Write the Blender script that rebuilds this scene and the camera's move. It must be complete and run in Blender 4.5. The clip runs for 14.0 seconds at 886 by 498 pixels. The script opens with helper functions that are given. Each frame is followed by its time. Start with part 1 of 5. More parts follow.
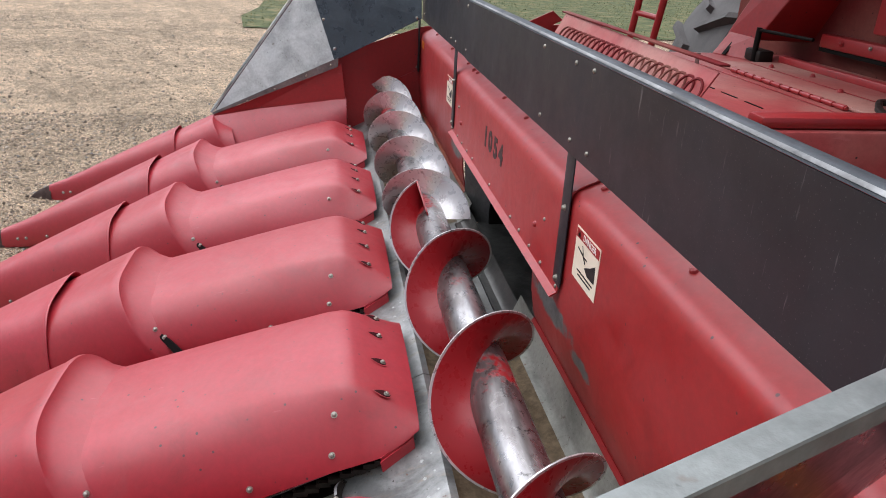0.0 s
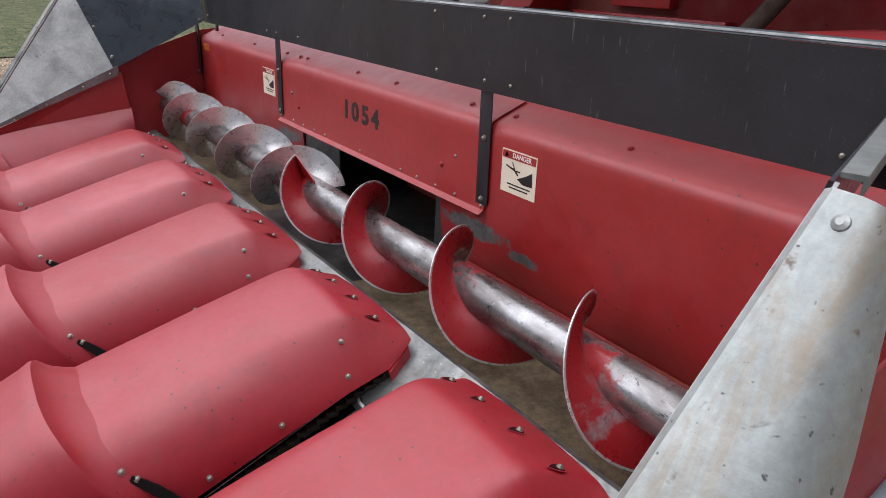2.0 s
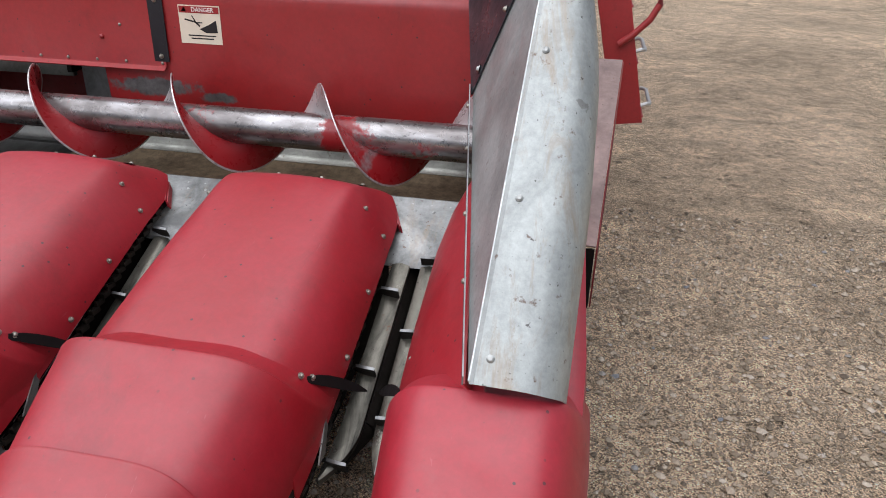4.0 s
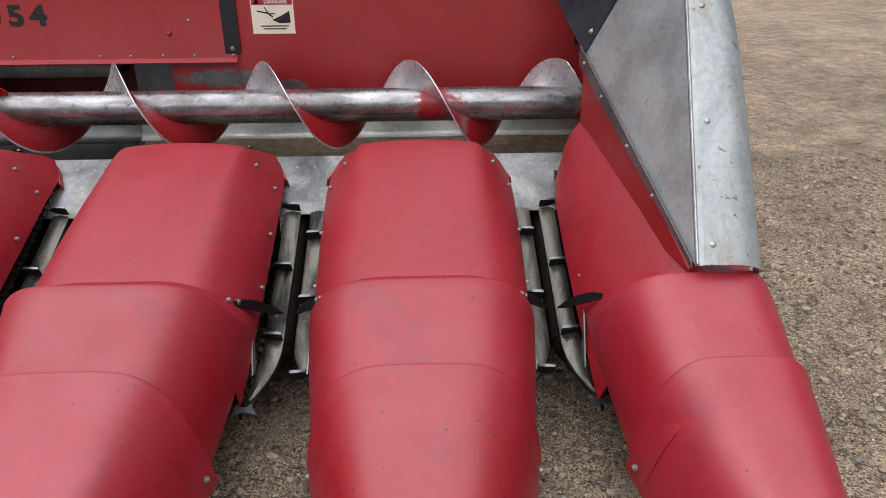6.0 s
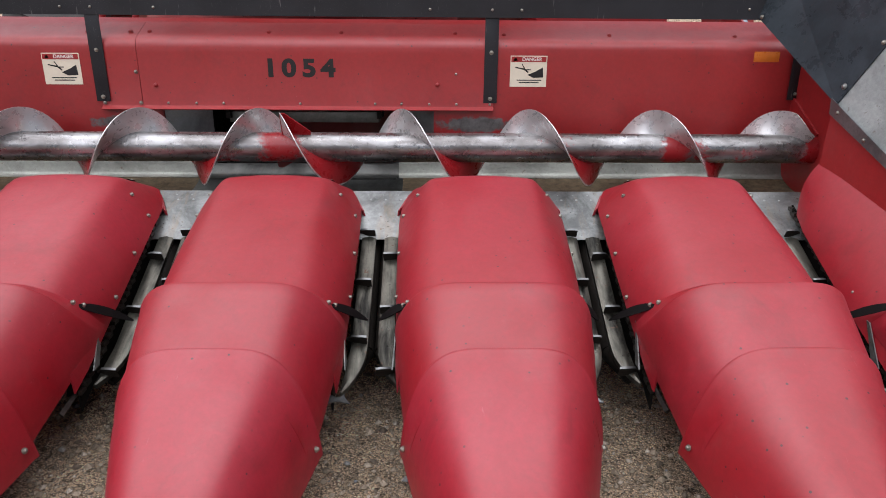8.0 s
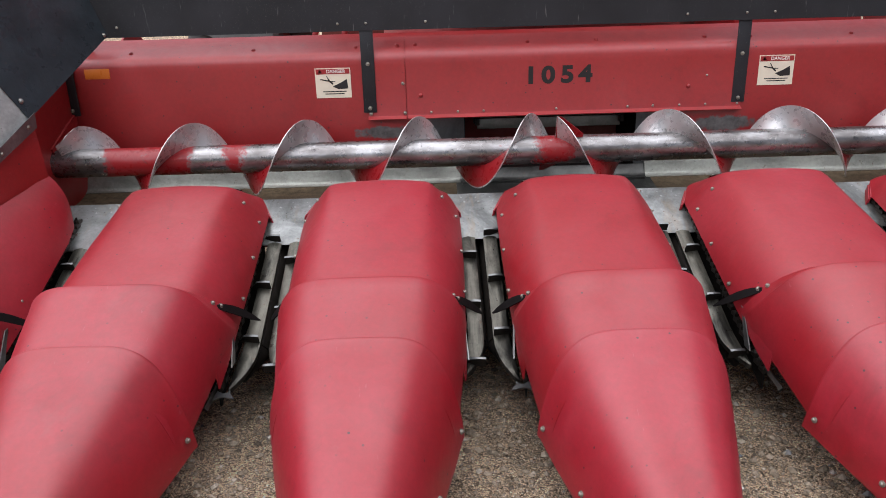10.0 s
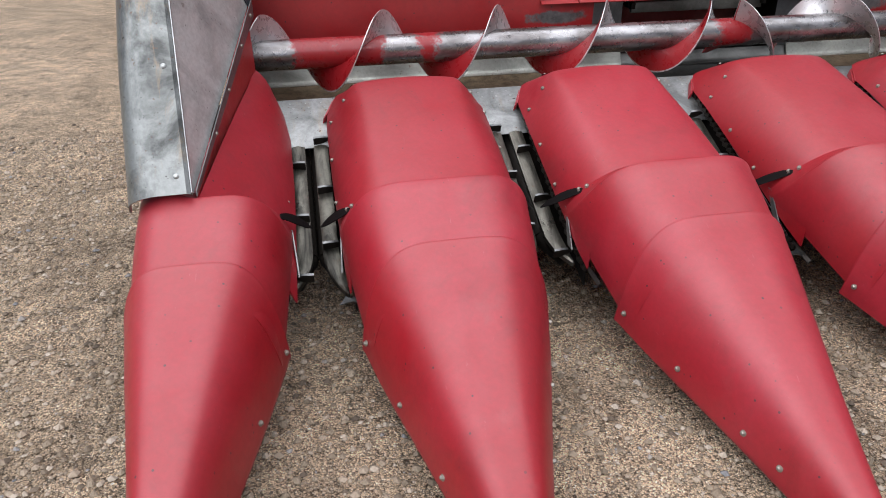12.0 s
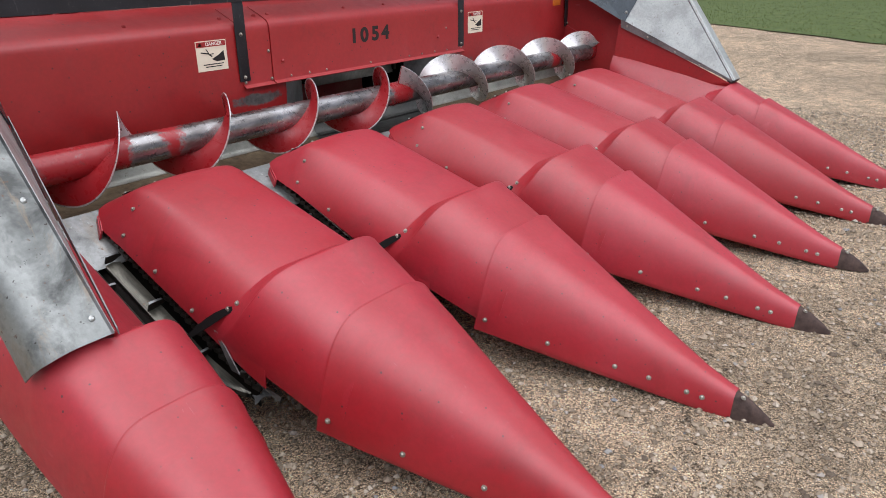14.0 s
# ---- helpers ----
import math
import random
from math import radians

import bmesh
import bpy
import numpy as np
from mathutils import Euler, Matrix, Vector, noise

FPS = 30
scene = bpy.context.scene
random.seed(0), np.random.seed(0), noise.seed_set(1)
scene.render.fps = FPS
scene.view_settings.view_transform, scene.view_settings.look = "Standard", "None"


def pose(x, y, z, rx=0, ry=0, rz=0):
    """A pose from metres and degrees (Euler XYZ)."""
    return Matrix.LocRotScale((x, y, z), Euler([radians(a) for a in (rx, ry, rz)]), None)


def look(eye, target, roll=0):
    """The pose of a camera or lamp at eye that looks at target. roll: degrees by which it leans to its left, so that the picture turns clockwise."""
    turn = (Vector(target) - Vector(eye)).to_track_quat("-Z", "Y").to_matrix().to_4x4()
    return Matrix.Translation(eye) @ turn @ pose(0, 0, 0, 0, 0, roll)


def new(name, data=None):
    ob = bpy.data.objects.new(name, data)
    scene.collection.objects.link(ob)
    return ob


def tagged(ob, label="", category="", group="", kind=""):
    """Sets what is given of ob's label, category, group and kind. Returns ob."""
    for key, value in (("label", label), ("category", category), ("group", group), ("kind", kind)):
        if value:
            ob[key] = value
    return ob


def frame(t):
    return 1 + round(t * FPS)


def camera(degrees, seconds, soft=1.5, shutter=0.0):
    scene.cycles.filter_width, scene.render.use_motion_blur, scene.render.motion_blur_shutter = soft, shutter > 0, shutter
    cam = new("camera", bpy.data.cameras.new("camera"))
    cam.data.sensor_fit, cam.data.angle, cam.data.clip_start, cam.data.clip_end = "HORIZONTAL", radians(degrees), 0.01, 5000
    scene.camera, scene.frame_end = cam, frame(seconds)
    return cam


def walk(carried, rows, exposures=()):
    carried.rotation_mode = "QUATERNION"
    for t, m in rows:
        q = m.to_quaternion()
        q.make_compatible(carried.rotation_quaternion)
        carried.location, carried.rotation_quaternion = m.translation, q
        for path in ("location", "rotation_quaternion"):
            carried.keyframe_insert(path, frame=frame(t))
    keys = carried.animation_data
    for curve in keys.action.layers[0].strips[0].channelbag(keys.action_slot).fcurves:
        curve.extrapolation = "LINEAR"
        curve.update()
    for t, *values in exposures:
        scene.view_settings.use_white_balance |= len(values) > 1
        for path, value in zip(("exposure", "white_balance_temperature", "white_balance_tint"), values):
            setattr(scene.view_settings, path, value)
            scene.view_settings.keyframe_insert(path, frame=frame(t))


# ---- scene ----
cam = camera(63.6, 14.0, soft=0.9)
PATH = [
    (0, (2.427, -0.598, 1.653), (0.622, -0.28, 0.851), 3.1),
    (0.5, (2.427, -0.625, 1.653), (0.608, -0.302, 0.887), 2.8),
    (1, (2.499, -0.801, 1.616), (0.716, -0.28, 0.873), 0.2),
    (1.5, (2.571, -1.078, 1.566), (0.907, -0.249, 0.828), 1.9),
    (2, (2.539, -1.327, 1.518), (1.002, -0.272, 0.794), 2.0),
    (2.5, (2.559, -1.612, 1.449), (1.292, -0.269, 0.681), 2.7),
    (3, (2.539, -1.863, 1.422), (1.527, -0.348, 0.597), 1.7),
    (3.5, (2.436, -2.091, 1.389), (1.779, -0.39, 0.566), 0.6),
    (3.7, (2.399, -2.217, 1.359), (1.889, -0.471, 0.526), 1.1),
    (5.8, (1.616, -2.789, 1.327), (1.651, -1.011, 0.413), 0.0),
    (6, (1.528, -2.796, 1.333), (1.586, -0.992, 0.47), -0.3),
    (6.5, (1.312, -2.849, 1.345), (1.39, -1.004, 0.577), -0.2),
    (7, (1.051, -2.986, 1.313), (1.144, -1.128, 0.579), 0.0),
    (7.5, (0.788, -3.11, 1.329), (0.863, -1.243, 0.616), 0.4),
    (8, (0.562, -3.133, 1.317), (0.603, -1.258, 0.624), 0.5),
    (8.2, (0.484, -3.139, 1.323), (0.503, -1.26, 0.639), 0.4),
    (10.3, (-0.75, -3.289, 1.294), (-0.724, -1.398, 0.643), -2.0),
    (10.5, (-0.886, -3.303, 1.313), (-0.85, -1.439, 0.59), -2.0),
    (11, (-1.188, -3.276, 1.307), (-1.142, -1.454, 0.484), -1.6),
    (11.5, (-1.494, -3.195, 1.321), (-1.398, -1.381, 0.483), -1.0),
    (12, (-1.867, -3.2, 1.316), (-1.554, -1.454, 0.391), -0.8),
    (12.5, (-2.19, -3.158, 1.311), (-1.699, -1.463, 0.369), 0.6),
    (13, (-2.463, -3.095, 1.334), (-1.685, -1.502, 0.408), 0.6),
    (13.5, (-2.737, -3.04, 1.371), (-1.561, -1.693, 0.475), 0.0),
    (14, (-2.891, -2.855, 1.381), (-1.453, -1.693, 0.617), -0.6),
]
walk(cam, [(t, look(eye, target, roll)) for t, eye, target, roll in PATH],
     exposures=[(t, e, 6100, 15) for t, e in ((0.0, 1.35), (0.5, 1.12), (1.0, 1.05), (3.5, 1.05), (6.0, 0.98), (8.0, 1.06), (11.0, 1.12), (12.5, 1.22), (13.5, 1.26), (14.0, 1.17))])

# ---- world and sun: a bright overcast sky ----
world = bpy.data.worlds.new("overcast_sky")
scene.world = world
world.use_nodes = True
wn, wl = world.node_tree.nodes, world.node_tree.links
wn.clear()
sky = wn.new("ShaderNodeTexSky")
sky.sky_type, sky.sun_disc = "NISHITA", False
sky.sun_elevation, sky.sun_rotation = radians(73), radians(225)
sky.air_density, sky.dust_density, sky.ozone_density = 1.0, 2.0, 1.0
grey = wn.new("ShaderNodeHueSaturation")
grey.inputs["Saturation"].default_value = 0.35
wback = wn.new("ShaderNodeBackground")
wback.inputs["Strength"].default_value = 0.042
wout = wn.new("ShaderNodeOutputWorld")
wl.new(sky.outputs[0], grey.inputs["Color"])
wl.new(grey.outputs[0], wback.inputs["Color"])
wl.new(wback.outputs[0], wout.inputs[0])
sun_data = bpy.data.lights.new("sun", "SUN")
sun_data.energy, sun_data.angle, sun_data.color = 2.2, radians(105), (1.0, 0.985, 0.96)
sun_ob = new("sun", sun_data)
sun_ob.matrix_world = look((-2.4, -2.4, 11), (0, 0, 0))


# ---- materials ----
class Mat:
    """A node material with short calls for its nodes."""

    def __init__(self, name):
        self.m = bpy.data.materials.new(name)
        self.m.use_nodes = True
        self.n, self.l = self.m.node_tree.nodes, self.m.node_tree.links
        self.b = self.n["Principled BSDF"]
        tc = self.n.new("ShaderNodeTexCoord")
        self.co = tc.outputs["Object"]

    def link(self, a, b):
        self.l.new(a, b)

    def world_place(self):
        g = self.n.new("ShaderNodeNewGeometry")
        return g.outputs["Position"]

    def mapped(self, co, scale):
        m = self.n.new("ShaderNodeMapping")
        m.inputs["Scale"].default_value = scale
        self.link(co, m.inputs["Vector"])
        return m.outputs[0]

    def noise(self, scale, detail=4, rough=0.6, co=None, distort=0.0):
        t = self.n.new("ShaderNodeTexNoise")
        t.inputs["Scale"].default_value = scale
        t.inputs["Detail"].default_value = detail
        t.inputs["Roughness"].default_value = rough
        t.inputs["Distortion"].default_value = distort
        self.link(co or self.co, t.inputs["Vector"])
        return t.outputs["Fac"]

    def voronoi(self, scale, co=None, feature="F1", out="Distance"):
        t = self.n.new("ShaderNodeTexVoronoi")
        t.feature = feature
        t.inputs["Scale"].default_value = scale
        self.link(co or self.co, t.inputs["Vector"])
        return t.outputs[out]

    def ramp(self, fac, *stops):
        r = self.n.new("ShaderNodeValToRGB")
        e = r.color_ramp.elements
        while len(e) < len(stops):
            e.new(0.5)
        for el, (p, c) in zip(e, stops):
            el.position = p
            el.color = (*c, 1) if len(c) == 3 else (c[0], c[0], c[0], 1)
        self.link(fac, r.inputs[0])
        return r.outputs[0]

    def mix(self, fac, a, b, mode="MIX"):
        x = self.n.new("ShaderNodeMix")
        x.data_type, x.blend_type = "RGBA", mode
        for sock, v in ((x.inputs[0], fac), (x.inputs[6], a), (x.inputs[7], b)):
            if isinstance(v, (int, float)):
                sock.default_value = v
            elif isinstance(v, tuple):
                sock.default_value = (*v, 1)
            else:
                self.link(v, sock)
        return x.outputs[2]

    def math(self, op, a, b=0.0):
        x = self.n.new("ShaderNodeMath")
        x.operation = op
        for sock, v in zip(x.inputs, (a, b)):
            if isinstance(v, (int, float)):
                sock.default_value = v
            else:
                self.link(v, sock)
        return x.outputs[0]

    def random(self):
        return self.n.new("ShaderNodeObjectInfo").outputs["Random"]

    def bump(self, h, strength, dist=0.01):
        b = self.n.new("ShaderNodeBump")
        b.inputs["Strength"].default_value, b.inputs["Distance"].default_value = strength, dist
        self.link(h, b.inputs["Height"])
        self.link(b.outputs[0], self.b.inputs["Normal"])

    def set(self, color=None, rough=None, metal=None, spec=None, coat=None):
        for key, v in (("Base Color", color), ("Roughness", rough), ("Metallic", metal), ("Specular IOR Level", spec), ("Coat Weight", coat)):
            if v is None:
                continue
            if isinstance(v, tuple):
                self.b.inputs[key].default_value = (*v, 1)
            elif isinstance(v, (int, float)):
                self.b.inputs[key].default_value = v
            else:
                self.link(v, self.b.inputs[key])
        return self.m


def red_paint(name, base, faded, rough, dirt=0.35, coat=1.0, scuffs=()):
    """Weathered red enamel: sun-faded patches, fine scratches, dust specks."""
    k = Mat(name)
    place = k.world_place()
    big = k.ramp(k.noise(2.2, 3, 0.55, place), (0.35, (0.0,)), (0.75, (1.0,)))
    own = k.math("MULTIPLY", k.math("SUBTRACT", k.random(), 0.5), 0.7)
    c = k.mix(k.math("MINIMUM", k.math("MAXIMUM", k.math("ADD", big, own), 0.0), 1.0), base, faded)
    fine = k.ramp(k.noise(55, 5, 0.7, place), (0.35, (0.86,)), (0.7, (1.06,)))
    c = k.mix(1.0, c, fine, "MULTIPLY")
    specks = k.ramp(k.noise(130, 2, 0.5, place), (0.72, (0.0,)), (0.78, (1.0,)))
    c = k.mix(k.math("MULTIPLY", specks, dirt), c, (0.06, 0.03, 0.025))
    chips = k.ramp(k.voronoi(24, place), (0.065, (1.0,)), (0.095, (0.0,)))
    some = k.ramp(k.noise(5, 3, 0.6, place), (0.38, (0.0,)), (0.52, (1.0,)))
    c = k.mix(k.math("MULTIPLY", k.math("MULTIPLY", chips, some), min(1.0, dirt * 2.6)), c, (0.028, 0.010, 0.010))
    streak = k.ramp(k.noise(9, 5, 0.75, k.mapped(place, (1.0, 1.0, 0.35))), (0.58, (0.0,)), (0.75, (1.0,)))
    c = k.mix(k.math("MULTIPLY", streak, 0.18), c, (0.27, 0.09, 0.08))
    stain = k.ramp(k.noise(3.4, 6, 0.72, place, 0.5), (0.56, (0.0,)), (0.72, (1.0,)))
    c = k.mix(k.math("MULTIPLY", stain, 0.42), c, (0.12, 0.006, 0.008))
    smear = k.ramp(k.noise(7.5, 7, 0.8, k.mapped(place, (1.0, 0.45, 0.8)), 0.8), (0.58, (0.0,)), (0.68, (1.0,)))
    c = k.mix(k.math("MULTIPLY", smear, 0.35), c, (0.14, 0.005, 0.007))
    scratch = k.ramp(k.noise(42, 3, 0.6, k.mapped(place, (2.2, 0.16, 1.0)), 0.4), (0.71, (0.0,)), (0.75, (1.0,)))
    c = k.mix(k.math("MULTIPLY", scratch, 0.22), c, (0.46, 0.15, 0.16))
    r = k.ramp(k.noise(14, 4, 0.6, place), (0.3, (rough - 0.06,)), (0.7, (rough + 0.1,)))
    k.bump(k.math("ADD", k.noise(18, 4, 0.5, place), k.math("MULTIPLY", k.noise(5, 2, 0.5, place), 3.0)), 0.10, 0.012)
    metal = 0.0
    if scuffs:
        # patches rubbed down to grey steel: (x, z, half length, half height)
        sep = k.n.new("ShaderNodeSeparateXYZ")
        k.link(place, sep.inputs[0])
        rag = k.math("MULTIPLY", k.math("SUBTRACT", k.noise(16, 6, 0.75, place), 0.5), 2.2)
        bare = 0.0
        for cx, cz, rx, rz in scuffs:
            dx = k.math("POWER", k.math("ABSOLUTE", k.math("DIVIDE", k.math("SUBTRACT", sep.outputs[0], cx), rx)), 2.0)
            dz = k.math("POWER", k.math("ABSOLUTE", k.math("DIVIDE", k.math("SUBTRACT", sep.outputs[2], cz), rz)), 2.0)
            d = k.math("ADD", k.math("SQRT", k.math("ADD", dx, dz)), rag)
            bare = k.math("MAXIMUM", bare, k.ramp(d, (0.70, (1.0,)), (0.98, (0.0,))))
        tone = k.ramp(k.noise(22, 5, 0.7, place), (0.35, (0.07, 0.062, 0.06)), (0.65, (0.20, 0.19, 0.185)))
        c = k.mix(bare, c, tone)
        metal = k.math("MULTIPLY", bare, 0.5)
    k.link(k.ramp(k.noise(6, 6, 0.7, place, 0.6), (0.34, (0.40,)), (0.66, (0.56,))), k.b.inputs["Coat Roughness"])
    k.b.inputs["Coat IOR"].default_value = 1.68
    return k.set(c, r, metal, 0.03, coat)


RED = red_paint("red_snout_shell", (0.29, 0.004, 0.010), (0.335, 0.011, 0.024), 0.6, 0.35, 1.0)
RED_SHEET = red_paint("red_sheet_paint", (0.29, 0.005, 0.006), (0.33, 0.012, 0.013), 0.5, 0.45, 1.0)
RED_BACK = red_paint("red_back_sheet_paint", (0.29, 0.005, 0.006), (0.33, 0.012, 0.013), 0.5, 0.45, 1.0, ((0.78, 0.745, 0.19, 0.036), (1.03, 0.715, 0.07, 0.022), (-0.76, 0.745, 0.16, 0.03)))
# dusty, and lightened in colour to offset the overhang's shade
RED_TOP = red_paint("dusty_lightened_top_paint", (0.33, 0.055, 0.052), (0.42, 0.23, 0.185), 0.6, 0.8, 0.5)
# dusty paint, darkened so the colour also holds the machine's shade
RED_DUSTY_SHADED = red_paint("red_dusty_shaded_paint", (0.15, 0.014, 0.016), (0.23, 0.10, 0.075), 0.6, 0.7, 0.2)


def steel(name, base, rough, metal=1.0, stain=0.5, rust=0.25, low=0.45, stretch=(1.0, 1.0, 1.0), edge=(0.36, 0.6), brown=0.0):
    """Bare sheet steel with cloudy zinc, dark smears and rust spots."""
    k = Mat(name)
    place = k.world_place()
    cloud = k.ramp(k.noise(5, 6, 0.65, k.mapped(place, stretch), 0.6), (edge[0], (low,)), (edge[1], (1.05,)))
    c = k.mix(stain, base, k.mix(1.0, base, cloud, "MULTIPLY"))
    grain = k.ramp(k.noise(70, 4, 0.7, place), (0.3, (0.82,)), (0.7, (1.05,)))
    c = k.mix(1.0, c, grain, "MULTIPLY")
    spots = k.ramp(k.noise(38, 3, 0.6, place), (0.66, (0.0,)), (0.73, (1.0,)))
    c = k.mix(k.math("MULTIPLY", spots, rust), c, (0.10, 0.05, 0.03))
    c = k.mix(1.0, c, (0.96, 1.0, 0.955), "MULTIPLY")
    if brown:
        # tan runs of old dirt and rust
        runs = k.ramp(k.noise(6.5, 6, 0.75, k.mapped(place, (2.4, 0.6, 0.6)), 0.7), (0.52, (0.0,)), (0.66, (1.0,)))
        c = k.mix(k.math("MULTIPLY", runs, brown), c, (0.27, 0.19, 0.11))
        scabs = k.ramp(k.noise(17, 4, 0.6, place, 0.5), (0.70, (0.0,)), (0.73, (1.0,)))
        c = k.mix(k.math("MULTIPLY", scabs, 0.45), c, (0.10, 0.085, 0.07))
    pits = k.ramp(k.noise(95, 2, 0.5, place), (0.70, (0.0,)), (0.76, (1.0,)))
    c = k.mix(k.math("MULTIPLY", pits, rust), c, (0.035, 0.028, 0.024))
    m = k.ramp(spots, (0.0, (metal,)), (1.0, (metal * 0.4,)))
    r = k.ramp(k.noise(11, 5, 0.7, place), (0.3, (rough - 0.1,)), (0.7, (rough + 0.15,)))
    k.bump(k.noise(30, 5, 0.6, place), 0.12, 0.01)
    return k.set(c, r, m)


GALV = steel("galvanised_sheet", (0.56, 0.575, 0.59), 0.40, 0.7, 0.8, 0.5)
DECK = steel("polished_deck_plate", (0.30, 0.30, 0.305), 0.40, 0.75, 0.9, 1.0, 0.34, (1.0, 1.0, 1.0), (0.36, 0.6), 0.3)
BOLT = steel("zinc_bolt", (0.37, 0.34, 0.30), 0.40, 0.7, 0.5, 0.5)
STRIP = steel("zinc_strip", (0.42, 0.435, 0.44), 0.44, 0.45, 0.7, 0.8, 0.6, (1.0, 0.8, 0.45), (0.36, 0.6), 0.5)
SMEARED = steel("smeared_zinc_strip", (0.25, 0.255, 0.255), 0.36, 0.65, 1.0, 0.9, 0.30, (1.0, 0.6, 0.6), (0.41, 0.55), 0.5)
PANEL = steel("scuffed_grey_panel", (0.54, 0.55, 0.555), 0.38, 0.42, 0.7, 0.6, 0.5, (0.6, 1.0, 1.2))
PALEPANEL = steel("pale_galvanised_panel", (0.40, 0.415, 0.42), 0.42, 0.45, 0.6, 0.5, 0.55)
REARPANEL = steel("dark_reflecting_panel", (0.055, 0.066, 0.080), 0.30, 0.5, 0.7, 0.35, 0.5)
# grime, with the shade of the covers also taken into the dark base
PLATE = steel("grimy_shaded_plate", (0.155, 0.143, 0.122), 0.34, 0.75, 1.0, 1.0, 0.08, (3.5, 0.7, 0.7))
SHINY = steel("bright_worn_strip", (0.37, 0.37, 0.34), 0.40, 0.55, 0.8, 0.7, 0.35, (0.6, 1.0, 1.0))
SILL = steel("dark_worn_sill", (0.11, 0.108, 0.105), 0.38, 0.7, 0.9, 0.6, 0.3)
DARKSTEEL = steel("dark_steel_flange", (0.24, 0.24, 0.25), 0.4, 0.8, 0.7, 0.3)
RUSTY = steel("rusty_brown_plate", (0.26, 0.18, 0.17), 0.5, 0.5, 0.7, 0.7)
RUSTLIP = red_paint("rusty_red_lip", (0.20, 0.012, 0.012), (0.20, 0.07, 0.035), 0.6, 0.9, 0.3)
WORNEDGE = steel("worn_bare_edge", (0.30, 0.30, 0.31), 0.5, 0.4, 1.0, 0.6, 0.25, (0.8, 1.0, 1.0))
FOLD = steel("worn_black_fold", (0.055, 0.065, 0.078), 0.55, 0.2, 0.8, 0.4)
DULLRAIL = steel("dull_grey_rail", (0.24, 0.255, 0.255), 0.45, 0.5, 0.6, 0.4)
# sky reflected on the rounded red end edge, put into the base colour
BLUEGREY = steel("blue_grey_sky_rail", (0.33, 0.40, 0.46), 0.45, 0.3, 0.5, 0.25)


def worn(name, bare_from, bare_to, scale, dull=0.0, tone=(0.34, 0.335, 0.33), metal=0.9):
    """Red paint worn off to bright bare steel in patches along the auger."""
    k = Mat(name)
    place = k.world_place()
    n = k.noise(scale, 2, 0.5, k.mapped(place, (1.0, 0.5, 0.5)), 0.2)
    edge = k.math("ADD", n, k.math("MULTIPLY", k.noise(45, 4, 0.7, place), 0.16))
    bare = k.ramp(edge, (bare_from, (0.0,)), (bare_to, (1.0,)))
    bright = k.ramp(k.noise(7, 6, 0.62, k.mapped(place, (0.45, 1.6, 1.6)), 0.3), (0.34, (0.05, 0.04, 0.037)), (0.47, (0.17, 0.16, 0.155)), (0.64, (0.46, 0.46, 0.465)))
    bright = k.mix(dull, bright, tone)
    black = k.ramp(k.noise(38, 5, 0.75, k.mapped(place, (0.7, 1.0, 1.0)), 0.4), (0.60, (1.0,)), (0.68, (0.22,)))
    bright = k.mix(1.0, bright, black, "MULTIPLY")
    c = k.mix(bare, (0.25, 0.010, 0.013), bright)
    m = k.ramp(bare, (0.0, (0.0,)), (1.0, (metal,)))
    r = k.ramp(k.noise(30, 4, 0.6, place), (0.3, (0.2,)), (0.7, (0.42,)))
    k.bump(edge, 0.1, 0.004)
    return k.set(c, r, m)


TUBE = worn("worn_auger_tube", 0.47, 0.50, 2.4, 0.2)
FLIGHT_RED = worn("red_flight_face", 0.72, 0.82, 5.0)
FLIGHT_BARE = worn("bare_flight_face", 0.02, 0.10, 4.0, 0.8, (0.62, 0.61, 0.60), 0.6)


def plain(name, base, rough, metal=0.0, vary=0.25, scale=20, bump=0.1, spec=0.5):
    k = Mat(name)
    place = k.world_place()
    lo = tuple(v * (1 - vary) for v in base)
    hi = tuple(min(1, v * (1 + vary)) for v in base)
    c = k.mix(k.ramp(k.noise(scale, 6, 0.7, place), (0.3, (0.0,)), (0.7, (1.0,))), lo, hi)
    r = k.ramp(k.noise(scale * 2, 3, 0.6, place), (0.3, (max(0.05, rough - 0.08),)), (0.7, (min(1, rough + 0.1),)))
    k.bump(k.noise(scale * 4, 4, 0.6, place), bump, 0.005)
    return k.set(c, r, metal, spec)


def black_sheet(name):
    """Black painted sheet with pale scratches and grey dust."""
    k = Mat(name)
    place = k.world_place()
    c = k.mix(k.ramp(k.noise(3, 5, 0.6, place), (0.35, (0.0,)), (0.7, (1.0,))), (0.010, 0.0108, 0.013), (0.022, 0.0235, 0.028))
    scr = k.ramp(k.noise(26, 3, 0.6, k.mapped(place, (3.0, 3.0, 0.35))), (0.66, (0.0,)), (0.76, (1.0,)))
    c = k.mix(k.math("MULTIPLY", scr, 0.5), c, (0.22, 0.21, 0.205))
    dust = k.ramp(k.noise(260, 2, 0.5, place), (0.66, (0.0,)), (0.74, (1.0,)))
    c = k.mix(k.math("MULTIPLY", dust, 0.25), c, (0.22, 0.21, 0.20))
    r = k.ramp(k.noise(8, 5, 0.7, place), (0.3, (0.38,)), (0.7, (0.55,)))
    return k.set(c, r, 0.0, 0.38)


